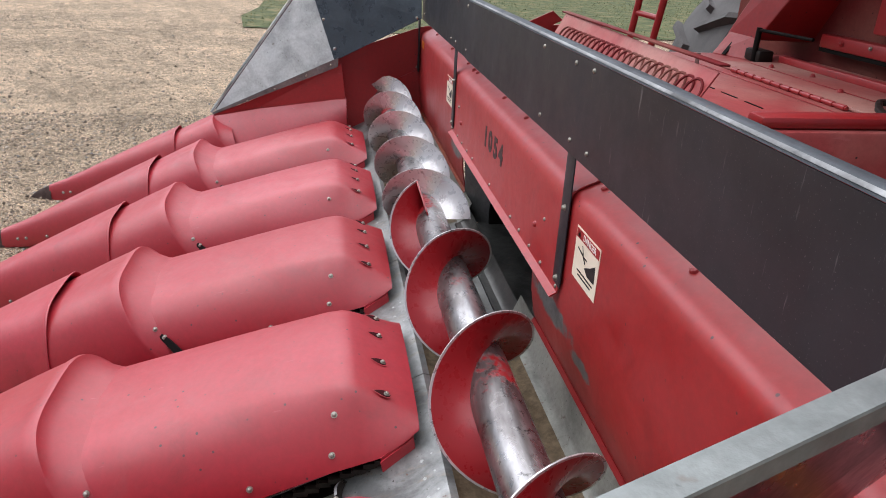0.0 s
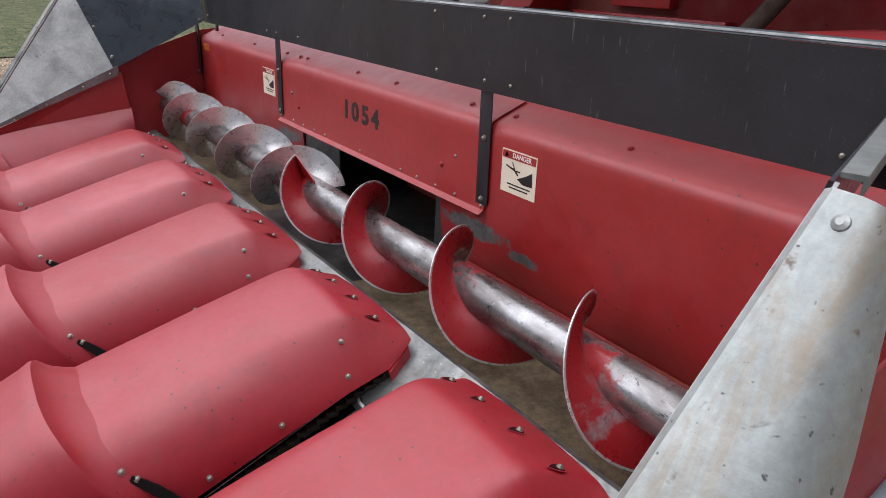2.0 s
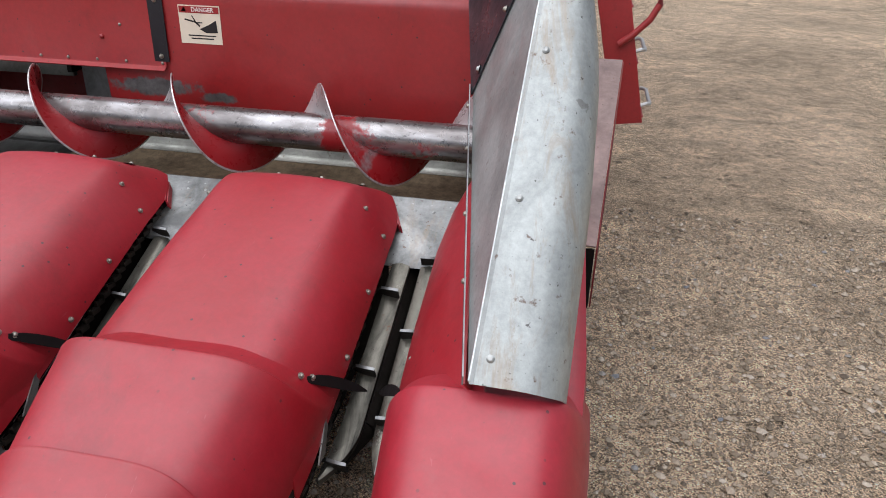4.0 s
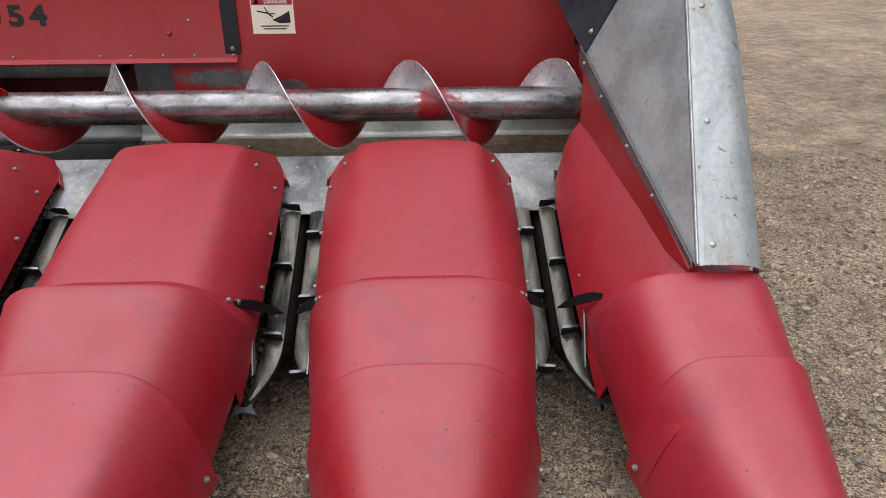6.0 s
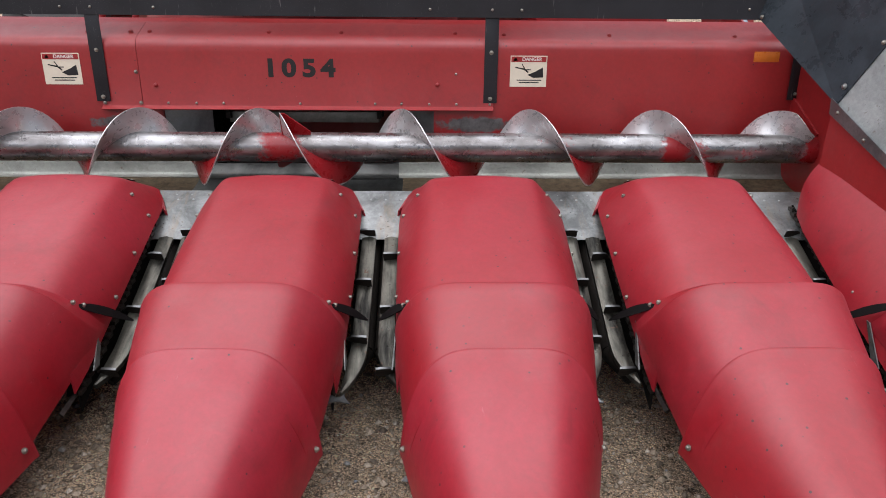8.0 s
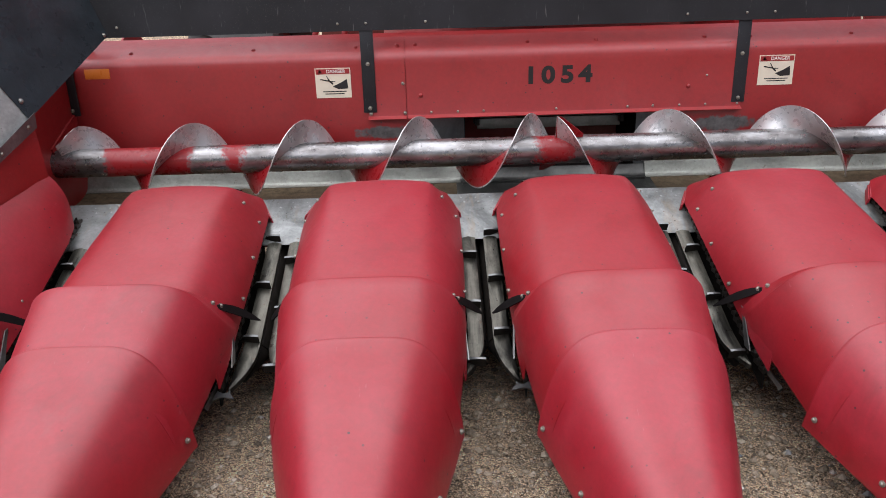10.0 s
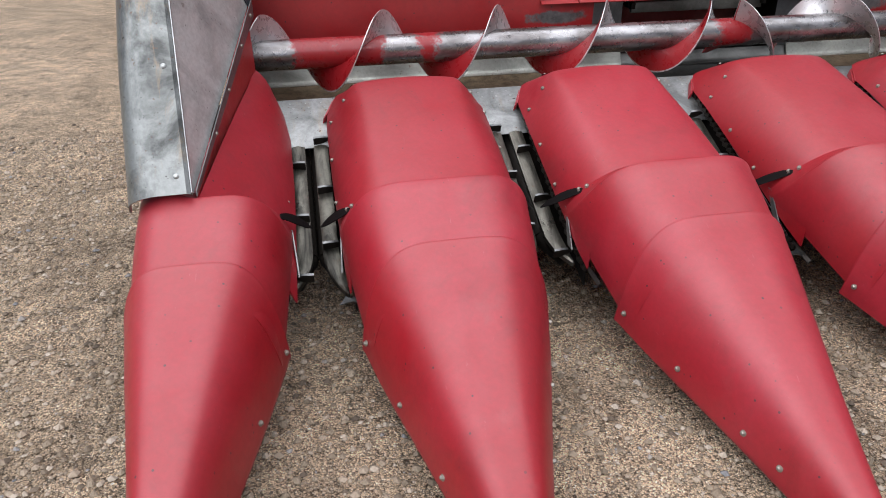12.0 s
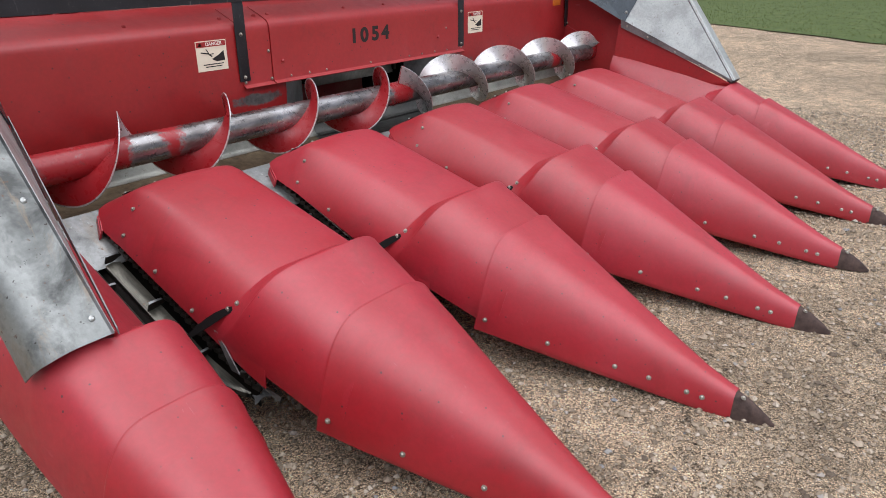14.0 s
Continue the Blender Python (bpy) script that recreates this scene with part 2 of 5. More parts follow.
BLACK = black_sheet("black_painted_sheet")
TIP = plain("worn_dark_point", (0.060, 0.040, 0.034), 0.6, 0.2, 0.55, 30, 0.2, spec=0.2)
RUBBER = plain("black_rubber", (0.008, 0.007, 0.007), 0.75, spec=0.15)
DUSTYHOSE = plain("dusty_brown_hose", (0.050, 0.034, 0.026), 0.8, 0, 0.5, 25, 0.3, spec=0.15)
CHAIN = plain("oily_chain_steel", (0.020, 0.017, 0.014), 0.5, 0.3, spec=0.2)
CHAINLINK = plain("oily_chain_links", (0.045, 0.040, 0.034), 0.38, 0.6, 0.5, 60, spec=0.4)
# near-black: the shade inside hollows and slots is put into this colour
DARK = plain("shade_darkened_steel", (0.008, 0.007, 0.006), 0.7, 0.0, spec=0.1)
CREAM = plain("cream_decal", (0.72, 0.66, 0.52), 0.45, 0, 0.08)
DECAL_RED = plain("decal_red_band", (0.30, 0.02, 0.02), 0.45, 0, 0.1)
INK = plain("black_ink", (0.012, 0.012, 0.012), 0.5, 0, 0.1)
WHITE = plain("white_ink", (0.75, 0.73, 0.68), 0.5, 0, 0.05)
ORANGE = plain("orange_reflector", (0.62, 0.17, 0.02), 0.3, 0, 0.1)
TYRE = plain("dusty_tyre_rubber", (0.088, 0.086, 0.082), 0.8, 0, 0.3, 12, 0.2)
STEP = plain("bright_step", (0.5, 0.5, 0.48), 0.4, 0.6)
# dark red that paints the shade of the bolt pockets
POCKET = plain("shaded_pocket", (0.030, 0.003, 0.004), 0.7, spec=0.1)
STRAW = plain("straw_floor", (0.13, 0.10, 0.062), 0.85, 0, 0.5, 32, 0.4, spec=0.15)


def gravel_ground():
    """Packed sandy gravel: fine grains, small stones, clods with shade painted between them, worn pale patches."""
    k = Mat("gravel_yard")
    place = k.world_place()

    def grains(scale, lo, tones):
        v = k.n.new("ShaderNodeTexVoronoi")
        v.inputs["Scale"].default_value = scale
        v.inputs["Randomness"].default_value = 1.0
        k.link(place, v.inputs["Vector"])
        sep = k.n.new("ShaderNodeSeparateColor")
        k.link(v.outputs["Color"], sep.inputs[0])
        col = k.ramp(sep.outputs[0], *tones)
        # edges darkened, painting in the shade between grains
        rim = k.ramp(v.outputs["Distance"], (0.22, (1.16,)), (0.75, (0.20,)))
        return k.mix(1.0, col, rim, "MULTIPLY"), k.ramp(sep.outputs[1], (lo, (0.0,)), (lo + 0.05, (1.0,))), v.outputs["Distance"]
    tones = ((0.0, (0.20, 0.155, 0.115)), (0.3, (0.52, 0.42, 0.31)), (0.75, (0.74, 0.62, 0.47)), (1.0, (0.92, 0.84, 0.72)))
    stone, on_stone, d_stone = grains(95, 0.90, tones)
    grain, on_grain, d_grain = grains(190, 0.30, tones)
    sand = k.ramp(k.noise(150, 5, 0.8, place), (0.36, (0.22, 0.17, 0.12)), (0.5, (0.60, 0.49, 0.36)), (0.64, (0.95, 0.83, 0.66)))
    c = k.mix(on_stone, k.mix(on_grain, sand, grain), stone)
    patch = k.ramp(k.noise(0.55, 5, 0.65, place), (0.36, (0.80,)), (0.60, (1.14,)))
    c = k.mix(1.0, c, patch, "MULTIPLY")
    clods = k.noise(17, 6, 0.72, place, 0.6)
    # low spots between clods get their shade as darker colour
    gap_shade = k.ramp(clods, (0.32, (0.24,)), (0.42, (0.90,)), (0.66, (1.22,)))
    c = k.mix(1.0, c, gap_shade, "MULTIPLY")
    clump = k.ramp(k.noise(4.5, 7, 0.8, place), (0.32, (0.60,)), (0.6, (1.16,)))
    c = k.mix(1.0, c, clump, "MULTIPLY")
    h = k.math("ADD", k.math("MULTIPLY", d_grain, -0.8), k.math("MULTIPLY", k.math("MULTIPLY", d_stone, on_stone), -1.6))
    h = k.math("ADD", h, k.math("MULTIPLY", clods, 6.0))
    h = k.math("ADD", h, k.math("MULTIPLY", k.noise(48, 5, 0.75, place), 3.0))
    k.bump(h, 1.0, 0.017)
    c = k.mix(1.0, c, (1.45, 1.35, 1.225), "MULTIPLY")
    return k.set(c, 0.95, 0.0, 0.15)


GRAVEL = gravel_ground()
_k = Mat("loose_stones")
_isl = _k.n.new("ShaderNodeNewGeometry").outputs["Random Per Island"]
_c = _k.ramp(_isl, (0.0, (0.10, 0.075, 0.052)), (0.3, (0.24, 0.19, 0.13)), (0.75, (0.34, 0.275, 0.20)), (0.96, (0.43, 0.37, 0.29)), (1.0, (0.16, 0.17, 0.18)))
STONE = _k.set(_k.mix(1.0, _c, _k.ramp(_k.noise(120, 3), (0.3, (0.75,)), (0.7, (1.1,))), "MULTIPLY"), 0.85)
_k = Mat("grass_blades")
_isl = _k.n.new("ShaderNodeNewGeometry").outputs["Random Per Island"]
GRASS = _k.set(_k.ramp(_isl, (0.0, (0.030, 0.050, 0.005)), (0.6, (0.050, 0.078, 0.008)), (0.9, (0.085, 0.105, 0.016)), (1.0, (0.17, 0.15, 0.05))), 0.7)
_k = Mat("lawn_earth")
_p = _k.world_place()
LAWN = _k.set(_k.ramp(_k.noise(4, 6, 0.7, _p), (0.3, (0.030, 0.05, 0.005)), (0.55, (0.052, 0.08, 0.009)), (0.75, (0.11, 0.11, 0.03))), 0.9)

_k = Mat("dry_grass_blades")
_isl = _k.n.new("ShaderNodeNewGeometry").outputs["Random Per Island"]
DRYGRASS = _k.set(_k.ramp(_isl, (0.0, (0.018, 0.032, 0.004)), (0.55, (0.045, 0.062, 0.009)), (0.8, (0.09, 0.09, 0.022)), (1.0, (0.22, 0.17, 0.07))), 0.8)
_k = Mat("dry_lawn_earth")
_p = _k.world_place()
DRYLAWN = _k.set(_k.ramp(_k.noise(2.2, 6, 0.75, _p), (0.36, (0.022, 0.038, 0.005)), (0.5, (0.055, 0.07, 0.013)), (0.62, (0.14, 0.115, 0.045))), 0.9)


# ---- mesh helpers ----
def part(name, bm, material, parent=None, label="", smooth=True, angle=40):
    """Links a bmesh as one mesh object under a thing or a part."""
    me = bpy.data.meshes.new(name)
    bm.normal_update()
    if smooth:
        lim = math.cos(radians(angle))
        for f in bm.faces:
            f.smooth = True
        for e in bm.edges:
            if len(e.link_faces) == 2 and e.link_faces[0].normal.dot(e.link_faces[1].normal) < lim:
                e.smooth = False
    bm.to_mesh(me)
    bm.free()
    for m in (material if isinstance(material, (list, tuple)) else [material]):
        me.materials.append(m)
    ob = new(name, me)
    if parent:
        ob.parent = parent
    if label:
        tagged(ob, label)
    return ob


def share(name, me, m, parent):
    """One more object on a mesh that is shared between alike pieces."""
    ob = new(name, me)
    ob.parent = parent
    ob.matrix_basis = m
    return ob


def thing(name, label, category, group="", at=(0, 0, 0), kind=""):
    ob = new(name)
    ob.empty_display_size = 0.1
    ob.location = at
    return tagged(ob, label, category, group, kind)


def box(bm, lo, hi, bevel=0.0, m=None):
    geo = bmesh.ops.create_cube(bm, size=1)["verts"]
    c = [(a + b) / 2 for a, b in zip(lo, hi)]
    s = [b - a for a, b in zip(lo, hi)]
    for v in geo:
        v.co = Vector([ci + vi * si for ci, vi, si in zip(c, v.co, s)])
    if bevel:
        es = list({e for v in geo for e in v.link_edges})
        got = bmesh.ops.bevel(bm, geom=es, offset=bevel, segments=2, affect="EDGES", profile=0.5)
        geo = list({v for f in got["faces"] for v in f.verts} | {v for v in geo if v.is_valid})
    if m is not None:
        bmesh.ops.transform(bm, matrix=m, verts=geo)
    return bm


def tube_between(bm, a, b, r, seg=12, r2=None, caps=True):
    a, b = Vector(a), Vector(b)
    d = b - a
    m = Matrix.Translation((a + b) / 2) @ d.to_track_quat("Z", "Y").to_matrix().to_4x4()
    bmesh.ops.create_cone(bm, cap_ends=caps, segments=seg, radius1=r, radius2=r if r2 is None else r2, depth=d.length, matrix=m)
    return bm


def pipe(points, r, seg=10):
    """A round bar or hose bent through points."""
    pts = [Vector(p) for p in points]
    bm = bmesh.new()
    rings = []
    for i, p in enumerate(pts):
        d = (pts[min(i + 1, len(pts) - 1)] - pts[max(i - 1, 0)]).normalized()
        q = d.to_track_quat("Z", "Y")
        rings.append([bm.verts.new(p + q @ Vector((r * math.cos(a), r * math.sin(a), 0))) for a in np.linspace(0, 2 * math.pi, seg + 1)[:-1]])
    for a, b in zip(rings, rings[1:]):
        for i in range(seg):
            bm.faces.new((a[i], a[(i + 1) % seg], b[(i + 1) % seg], b[i]))
    bm.faces.new(rings[0][::-1])
    bm.faces.new(rings[-1])
    return bm


def shell(rows, thick):
    """A sheet through rows of points, with thickness to its inner side and closed rims."""
    P = np.array(rows, float)
    gu = np.gradient(P, axis=0)
    gv = np.gradient(P, axis=1)
    N = np.cross(gu, gv)
    N /= np.linalg.norm(N, axis=2, keepdims=True) + 1e-12
    Q = P - N * thick
    nu, nv = P.shape[:2]
    bm = bmesh.new()
    a = [[bm.verts.new(P[i, j]) for j in range(nv)] for i in range(nu)]
    b = [[bm.verts.new(Q[i, j]) for j in range(nv)] for i in range(nu)]
    for i in range(nu - 1):
        for j in range(nv - 1):
            bm.faces.new((a[i][j], a[i + 1][j], a[i + 1][j + 1], a[i][j + 1]))
            bm.faces.new((b[i][j], b[i][j + 1], b[i + 1][j + 1], b[i + 1][j]))
    for i in range(nu - 1):
        bm.faces.new((a[i][0], b[i][0], b[i + 1][0], a[i + 1][0]))
        bm.faces.new((a[i][-1], a[i + 1][-1], b[i + 1][-1], b[i][-1]))
    for j in range(nv - 1):
        bm.faces.new((a[0][j], a[0][j + 1], b[0][j + 1], b[0][j]))
        bm.faces.new((a[-1][j], b[-1][j], b[-1][j + 1], a[-1][j + 1]))
    return bm


def plate(points, thick, bevel=0.0):
    """A flat sheet through a ring of points, thickened along its normal."""
    bm = bmesh.new()
    f = bm.faces.new([bm.verts.new(p) for p in points])
    f.normal_update()
    n = f.normal.copy()
    got = bmesh.ops.extrude_face_region(bm, geom=[f])
    for v in got["geom"]:
        if isinstance(v, bmesh.types.BMVert):
            v.co -= n * thick
    bmesh.ops.recalc_face_normals(bm, faces=bm.faces)
    if bevel:
        bmesh.ops.bevel(bm, geom=list(bm.edges), offset=bevel, segments=1, affect="EDGES")
    return bm


def strip_of(profile, x0, x1, thick, cuts=1):
    """Sheet bent along x: a profile of (y, z), run from x0 to x1."""
    xs = np.linspace(x0, x1, cuts + 1)
    return shell([[(x, y, z) for y, z in profile] for x in xs], thick)


def bolt_mesh(name, r, h, material, washer=True, seg=10):
    bm = bmesh.new()
    if washer:
        bmesh.ops.create_cone(bm, cap_ends=True, segments=seg + 2, radius1=r * 1.35, radius2=r * 1.3, depth=0.002, matrix=Matrix.Translation((0, 0, 0.001)))
    bmesh.ops.create_cone(bm, cap_ends=True, segments=seg, radius1=r, radius2=r * 0.85, depth=h * 0.7, matrix=Matrix.Translation((0, 0, 0.002 + h * 0.35)))
    bmesh.ops.create_cone(bm, cap_ends=True, segments=seg, radius1=r * 0.85, radius2=r * 0.4, depth=h * 0.3, matrix=Matrix.Translation((0, 0, 0.002 + h * 0.85)))
    me = bpy.data.meshes.new(name)
    bm.to_mesh(me)
    bm.free()
    me.materials.append(material)
    return me


BOLT_SMALL = bolt_mesh("bolt", 0.0062, 0.006, BOLT)
BOLT_MID = bolt_mesh("bolt", 0.0068, 0.007, BOLT)
GREYBOLT = steel("grey_bolt", (0.40, 0.40, 0.40), 0.4, 0.8, 0.5, 0.4)
BOLT_BIG = bolt_mesh("bolt", 0.0088, 0.007, GREYBOLT, True, 20)
BOLT_DULL = bolt_mesh("bolt", 0.006, 0.005, GREYBOLT)
BOLT_RED = bolt_mesh("bolt", 0.0095, 0.010, RED_SHEET)


def bolt(parent, at, normal, me=None):
    m = Matrix.Translation(at) @ Vector(normal).to_track_quat("Z", "Y").to_matrix().to_4x4()
    return share("bolt", me or BOLT_SMALL, m, parent)


# ---- the row dividers ----
PITCH = 0.762


def lerp_keys(keys, y):
    """Values between keyed stations; keys: (y, values...) with y falling."""
    if y >= keys[0][0]:
        return keys[0][1:]
    for a, b in zip(keys, keys[1:]):
        if b[0] <= y <= a[0]:
            f = (a[0] - y) / (a[0] - b[0])
            return [p + (q - p) * f for p, q in zip(a[1:], b[1:])]
    return keys[-1][1:]


def section(yc, ys, width, low, top, flat, n, crown=0.006, power=3.0, half=20, soft=5):
    """An arch across a divider: from its low edge on one side over the top to the other."""
    pts = []
    for i in range(half + 1):
        f = i / half
        if f < 0.35:
            x = flat * f / 0.35
            z = top - crown * (f / 0.35) ** 2
        else:
            phi = (1 - (f - 0.35) / 0.65) * math.pi / 2
            x = flat + (width - flat) * max(0.0, math.cos(phi)) ** (2 / n)
            z = low + (top - crown - low) * max(0.0, math.sin(phi)) ** (2 / n)
        pts.append((x, yc + (ys - yc) * f ** power, z))
    whole = [(-x, y, z) for x, y, z in reversed(pts[1:])] + pts
    for _ in range(soft):
        whole = [whole[0]] + [tuple(0.25 * a + 0.5 * b + 0.25 * c for a, b, c in zip(p, q, r)) for p, q, r in zip(whole, whole[1:], whole[2:])] + [whole[-1]]
    return whole


def arch(yc, ys, width, low, top, p=4.5, q=1.5, power=3.0, half=20):
    """A smooth moulded arch, broad and gently crowned on top, rolling over into the flanks."""
    pts = []
    for i in range(half + 1):
        f = i / half
        x = math.sin(f * math.pi / 2)
        pts.append((width * x, yc + (ys - yc) * f ** power, low + (top - low) * max(0.0, 1 - x ** p) ** (1 / q)))
    return [(-x, y, z) for x, y, z in reversed(pts[1:])] + pts


#        y      half   low    top    flat   shape
COVER = [(-0.385, 0.262, 0.548, 0.577, 0.215, 1.3), (-0.42, 0.282, 0.530, 0.594, 0.208, 1.2), (-0.48, 0.303, 0.503, 0.622, 0.198, 1.15),
         (-0.525, 0.306, 0.492, 0.642, 0.192, 1.13), (-0.545, 0.308, 0.487, 0.6495, 0.189, 1.13), (-0.565, 0.3085, 0.482, 0.652, 0.187, 1.14), (-0.60, 0.309, 0.472, 0.648, 0.186, 1.17),
         (-0.70, 0.310, 0.435, 0.627, 0.175, 1.3), (-0.85, 0.310, 0.378, 0.588, 0.165, 1.55), (-1.0, 0.306, 0.315, 0.546, 0.155, 1.8),
         (-1.22, 0.300, 0.22, 0.485, 0.15, 2.0), (-1.34, 0.29, 0.17, 0.45, 0.14, 2.0)]
COVER_Y = [-0.385, -0.40, -0.42, -0.45, -0.48, -0.51, -0.525, -0.535, -0.545, -0.555, -0.565, -0.58, -0.60, -0.65, -0.72, -0.80, -0.88, -0.96, -1.05, -1.14, -1.22, -1.30]
#       y      half   low    top    crown  flank
NOSE = [(-1.53, 0.272, 0.118, 0.450, 4.3, 1.5), (-1.60, 0.256, 0.105, 0.420, 4.2, 1.5), (-1.80, 0.194, 0.064, 0.324, 3.9, 1.55), (-2.02, 0.128, 0.026, 0.216, 3.6, 1.65),
        (-2.14, 0.094, 0.006, 0.155, 3.4, 1.75), (-2.25, 0.064, -0.010, 0.102, 3.2, 1.8), (-2.36, 0.041, -0.022, 0.058, 3.0, 1.9)]


def divider(cx, narrow=1.0, label="red moulded row divider of the corn header, faded on top", only_front=False, side=0):
    """One divider: rear cover, raised hood, long nose and dark steel point, with its bolts."""
    t = thing("row_divider", label, "row divider", "row dividers of the header", (cx, 0, 0))
    k = narrow
    if not only_front:
        rows = []
        for y in COVER_Y:
            w, lo, top, fl, n = lerp_keys(COVER, y)
            rows.append(section(y, y, w, lo, top + 0.003, fl, n, 0.012, soft=3))
        part("rear_cover", shell(rows, 0.005), RED, t, angle=45)
    # the hood rises from the cover in a rounded step, and runs down under the nose
    rows = [arch(-1.180, -1.075, 0.3035 * k, 0.301, 0.490, 3.8),
            arch(-1.225, -1.085, 0.304 * k, 0.299, 0.500, 4.0),
            arch(-1.262, -1.092, 0.304 * k, 0.298, 0.514, 4.2),
            arch(-1.288, -1.095, 0.3045 * k, 0.296, 0.530, 4.4),
            arch(-1.297, -1.10, 0.305 * k, 0.294, 0.541),
            arch(-1.307, -1.107, 0.305 * k, 0.291, 0.541)]
    for f in (0.1, 0.3, 0.5, 0.7, 0.85, 1.0):
        dip = 0.007 * max(0.0, (f - 0.3) / 0.7)
        rows.append(arch(-1.30 - 0.32 * f, -1.11 - 0.46 * f, (0.305 - 0.044 * f) * k - dip, 0.29 - 0.160 * f, 0.540 - 0.148 * f - dip))
    if side:
        rows = [[(x * (0.85 + 0.10 * max(0, i - 5) / 5 if x * side > 0 else 1.0), y, z) for x, y, z in r] for i, r in enumerate(rows)]
        # the outer flank of an end divider runs further back, under the side shield
        for i in range(5):
            pull = (1.0, 0.85, 0.7, 0.55, 0.4)[i]
            rows[i] = [(x, y + (0.20 if side < 0 else 0.10) * pull * max(0.0, x * side / (0.305 * k)) ** 1.5, z + (0.05 * pull + (0.035 if i < 3 else 0.0)) * (side < 0) * max(0.0, min(1.0, 3 * x * side / (0.305 * k)))) for x, y, z in rows[i]]
    part("hood", shell(rows, 0.005), RED, t, angle=50)
    rows = []
    for i, y in enumerate((-1.527, -1.531, -1.536, -1.545, -1.58, -1.64, -1.72, -1.80, -1.90, -2.02, -2.14, -2.25, -2.36)):
        w, lo, top, p, q = lerp_keys(NOSE, y)
        d = (0.03, 0.03, 0.029, 0.028, 0.02, 0.01, 0, 0, 0, 0, 0, 0, 0)[i]
        g = (0.004, 0.005, 0.0035, 0.0015, 0, 0, 0, 0, 0, 0, 0, 0, 0)[i]
        s = arch(y, y + d, (w + g) * k, lo, top + 0.003 + g, p, q)
        if side:
            s = [(x * (0.97 if x * side > 0 else 1.0), yy, z) for x, yy, z in s]
        if side:
            s = [(x + side * 0.07 * max(0.0, -1.53 - y), yy, z) for x, yy, z in s]
        # the low edge turns in under the nose
        s = [(s[0][0] * 0.94, s[0][1], s[0][2] - 0.012)] + s + [(s[-1][0] * 0.94, s[-1][1], s[-1][2] - 0.012)]
        rows.append(s)
    nose = part("nose", shell(rows, 0.005), RED, t, angle=50)
    rows = []
    for y, w, lo, top in ((-2.350, 0.0445, -0.027, 0.064), (-2.38, 0.039, -0.028, 0.052), (-2.41, 0.033, -0.029, 0.039), (-2.455, 0.018, -0.030, 0.010), (-2.487, 0.004, -0.031, -0.018)):
        rows.append([(x + side * 0.07 * (-1.53 - y), yy, z) for x, yy, z in section(y, y, w, lo, top, w * 0.2, 1.9, 0.002, half=7)])
    point = part("steel_point", shell(rows, 0.003), TIP, t, "dark worn steel point")
    bolt(point, (0.017 + side * 0.06, -2.385, 0.050), (0.2, -0.45, 0.9))
    bolt(point, (-0.017 + side * 0.06, -2.385, 0.050), (-0.2, -0.45, 0.9))
    for sx in (-1, 1):
        for y, z in ((-1.540, 0.163), (-1.764, 0.117), (-1.99, 0.076), (-2.10, 0.058), (-2.22, 0.034), (-2.268, 0.026)):
            w, lo, top, p, q = lerp_keys(NOSE, y)
            u = min(1, max(0, (z - lo) / (top + 0.003 - lo)))
            x = w * (1 - u ** q) ** (1 / p)
            bolt(nose, (sx * x * k * (0.97 if sx == side else 1.0) + side * 0.07 * max(0.0, -1.53 - y), y, z), (sx, -0.25, 0.35), BOLT_MID)
    if only_front:
        return t
    for sx in (-1, 1):
        for y, z, nz in ((-0.59, 0.588, 1.1), (-0.597, 0.510, 0.8), (-0.79, 0.434, 0.5), (-0.98, 0.352, 0.45)):
            w, lo, top, fl, n = lerp_keys(COVER, y)
            u = min(1, max(0, (z - lo) / (top - 0.006 - lo)))
            x = fl + (w - fl) * (1 - u ** n) ** (1 / n)
            bolt(t, (sx * x, y, z), (sx, 0, nz))
        # black rubber ear flap on the side, held by two bolts
        rows = []
        for f in np.linspace(0, 1, 7):
            x = sx * (0.272 + 0.092 * f)
            wd = 0.002 + 0.0115 * math.sin(math.pi * min(1, 0.12 + f * 0.88)) ** 0.7
            y, z = -1.15 + 0.14 * f, 0.398 - 0.115 * f ** 1.2
            rows.append([(x, y + wd * 0.6 * u, z + wd * 0.8 * u) for u in (-1, -0.4, 0.4, 1)])
        if sx < 0:
            rows = [r[::-1] for r in rows]
        flap = part("ear_flap", shell(rows, 0.005), RUBBER, t, "black rubber ear flap")
        bolt(flap, (sx * 0.276, -1.135, 0.395), (sx * 0.8, -0.2, 0.5))
        bolt(flap, (sx * 0.262, -1.165, 0.418), (sx * 0.8, -0.2, 0.5))
        # turned-down lip at the rear corner
        for off, low in ((-0.001, 0.003), (0.006, 0.011)):
            part("corner_lip", plate([(sx * (0.268 + off), -0.400, 0.545 - low), (sx * (0.306 + off), -0.482, 0.508 - low), (sx * (0.312 + off), -0.476, 0.480 - low), (sx * (0.274 + off), -0.396, 0.514 - low)], 0.004), RED, t)
        part("wear_strip", plate([(sx * 0.2965, -1.08, 0.315), (sx * 0.2985, -1.10, 0.315), (sx * 0.3085, -1.205, 0.208), (sx * 0.3085, -1.165, 0.208)], 0.004), DECK, t, "bright bare wear strip")
    # bolts across the sloping rear end, on flat dark wedges painted as shaded pockets
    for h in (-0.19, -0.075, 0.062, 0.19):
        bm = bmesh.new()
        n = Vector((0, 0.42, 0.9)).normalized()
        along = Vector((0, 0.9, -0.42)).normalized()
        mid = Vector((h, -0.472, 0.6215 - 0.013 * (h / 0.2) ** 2))
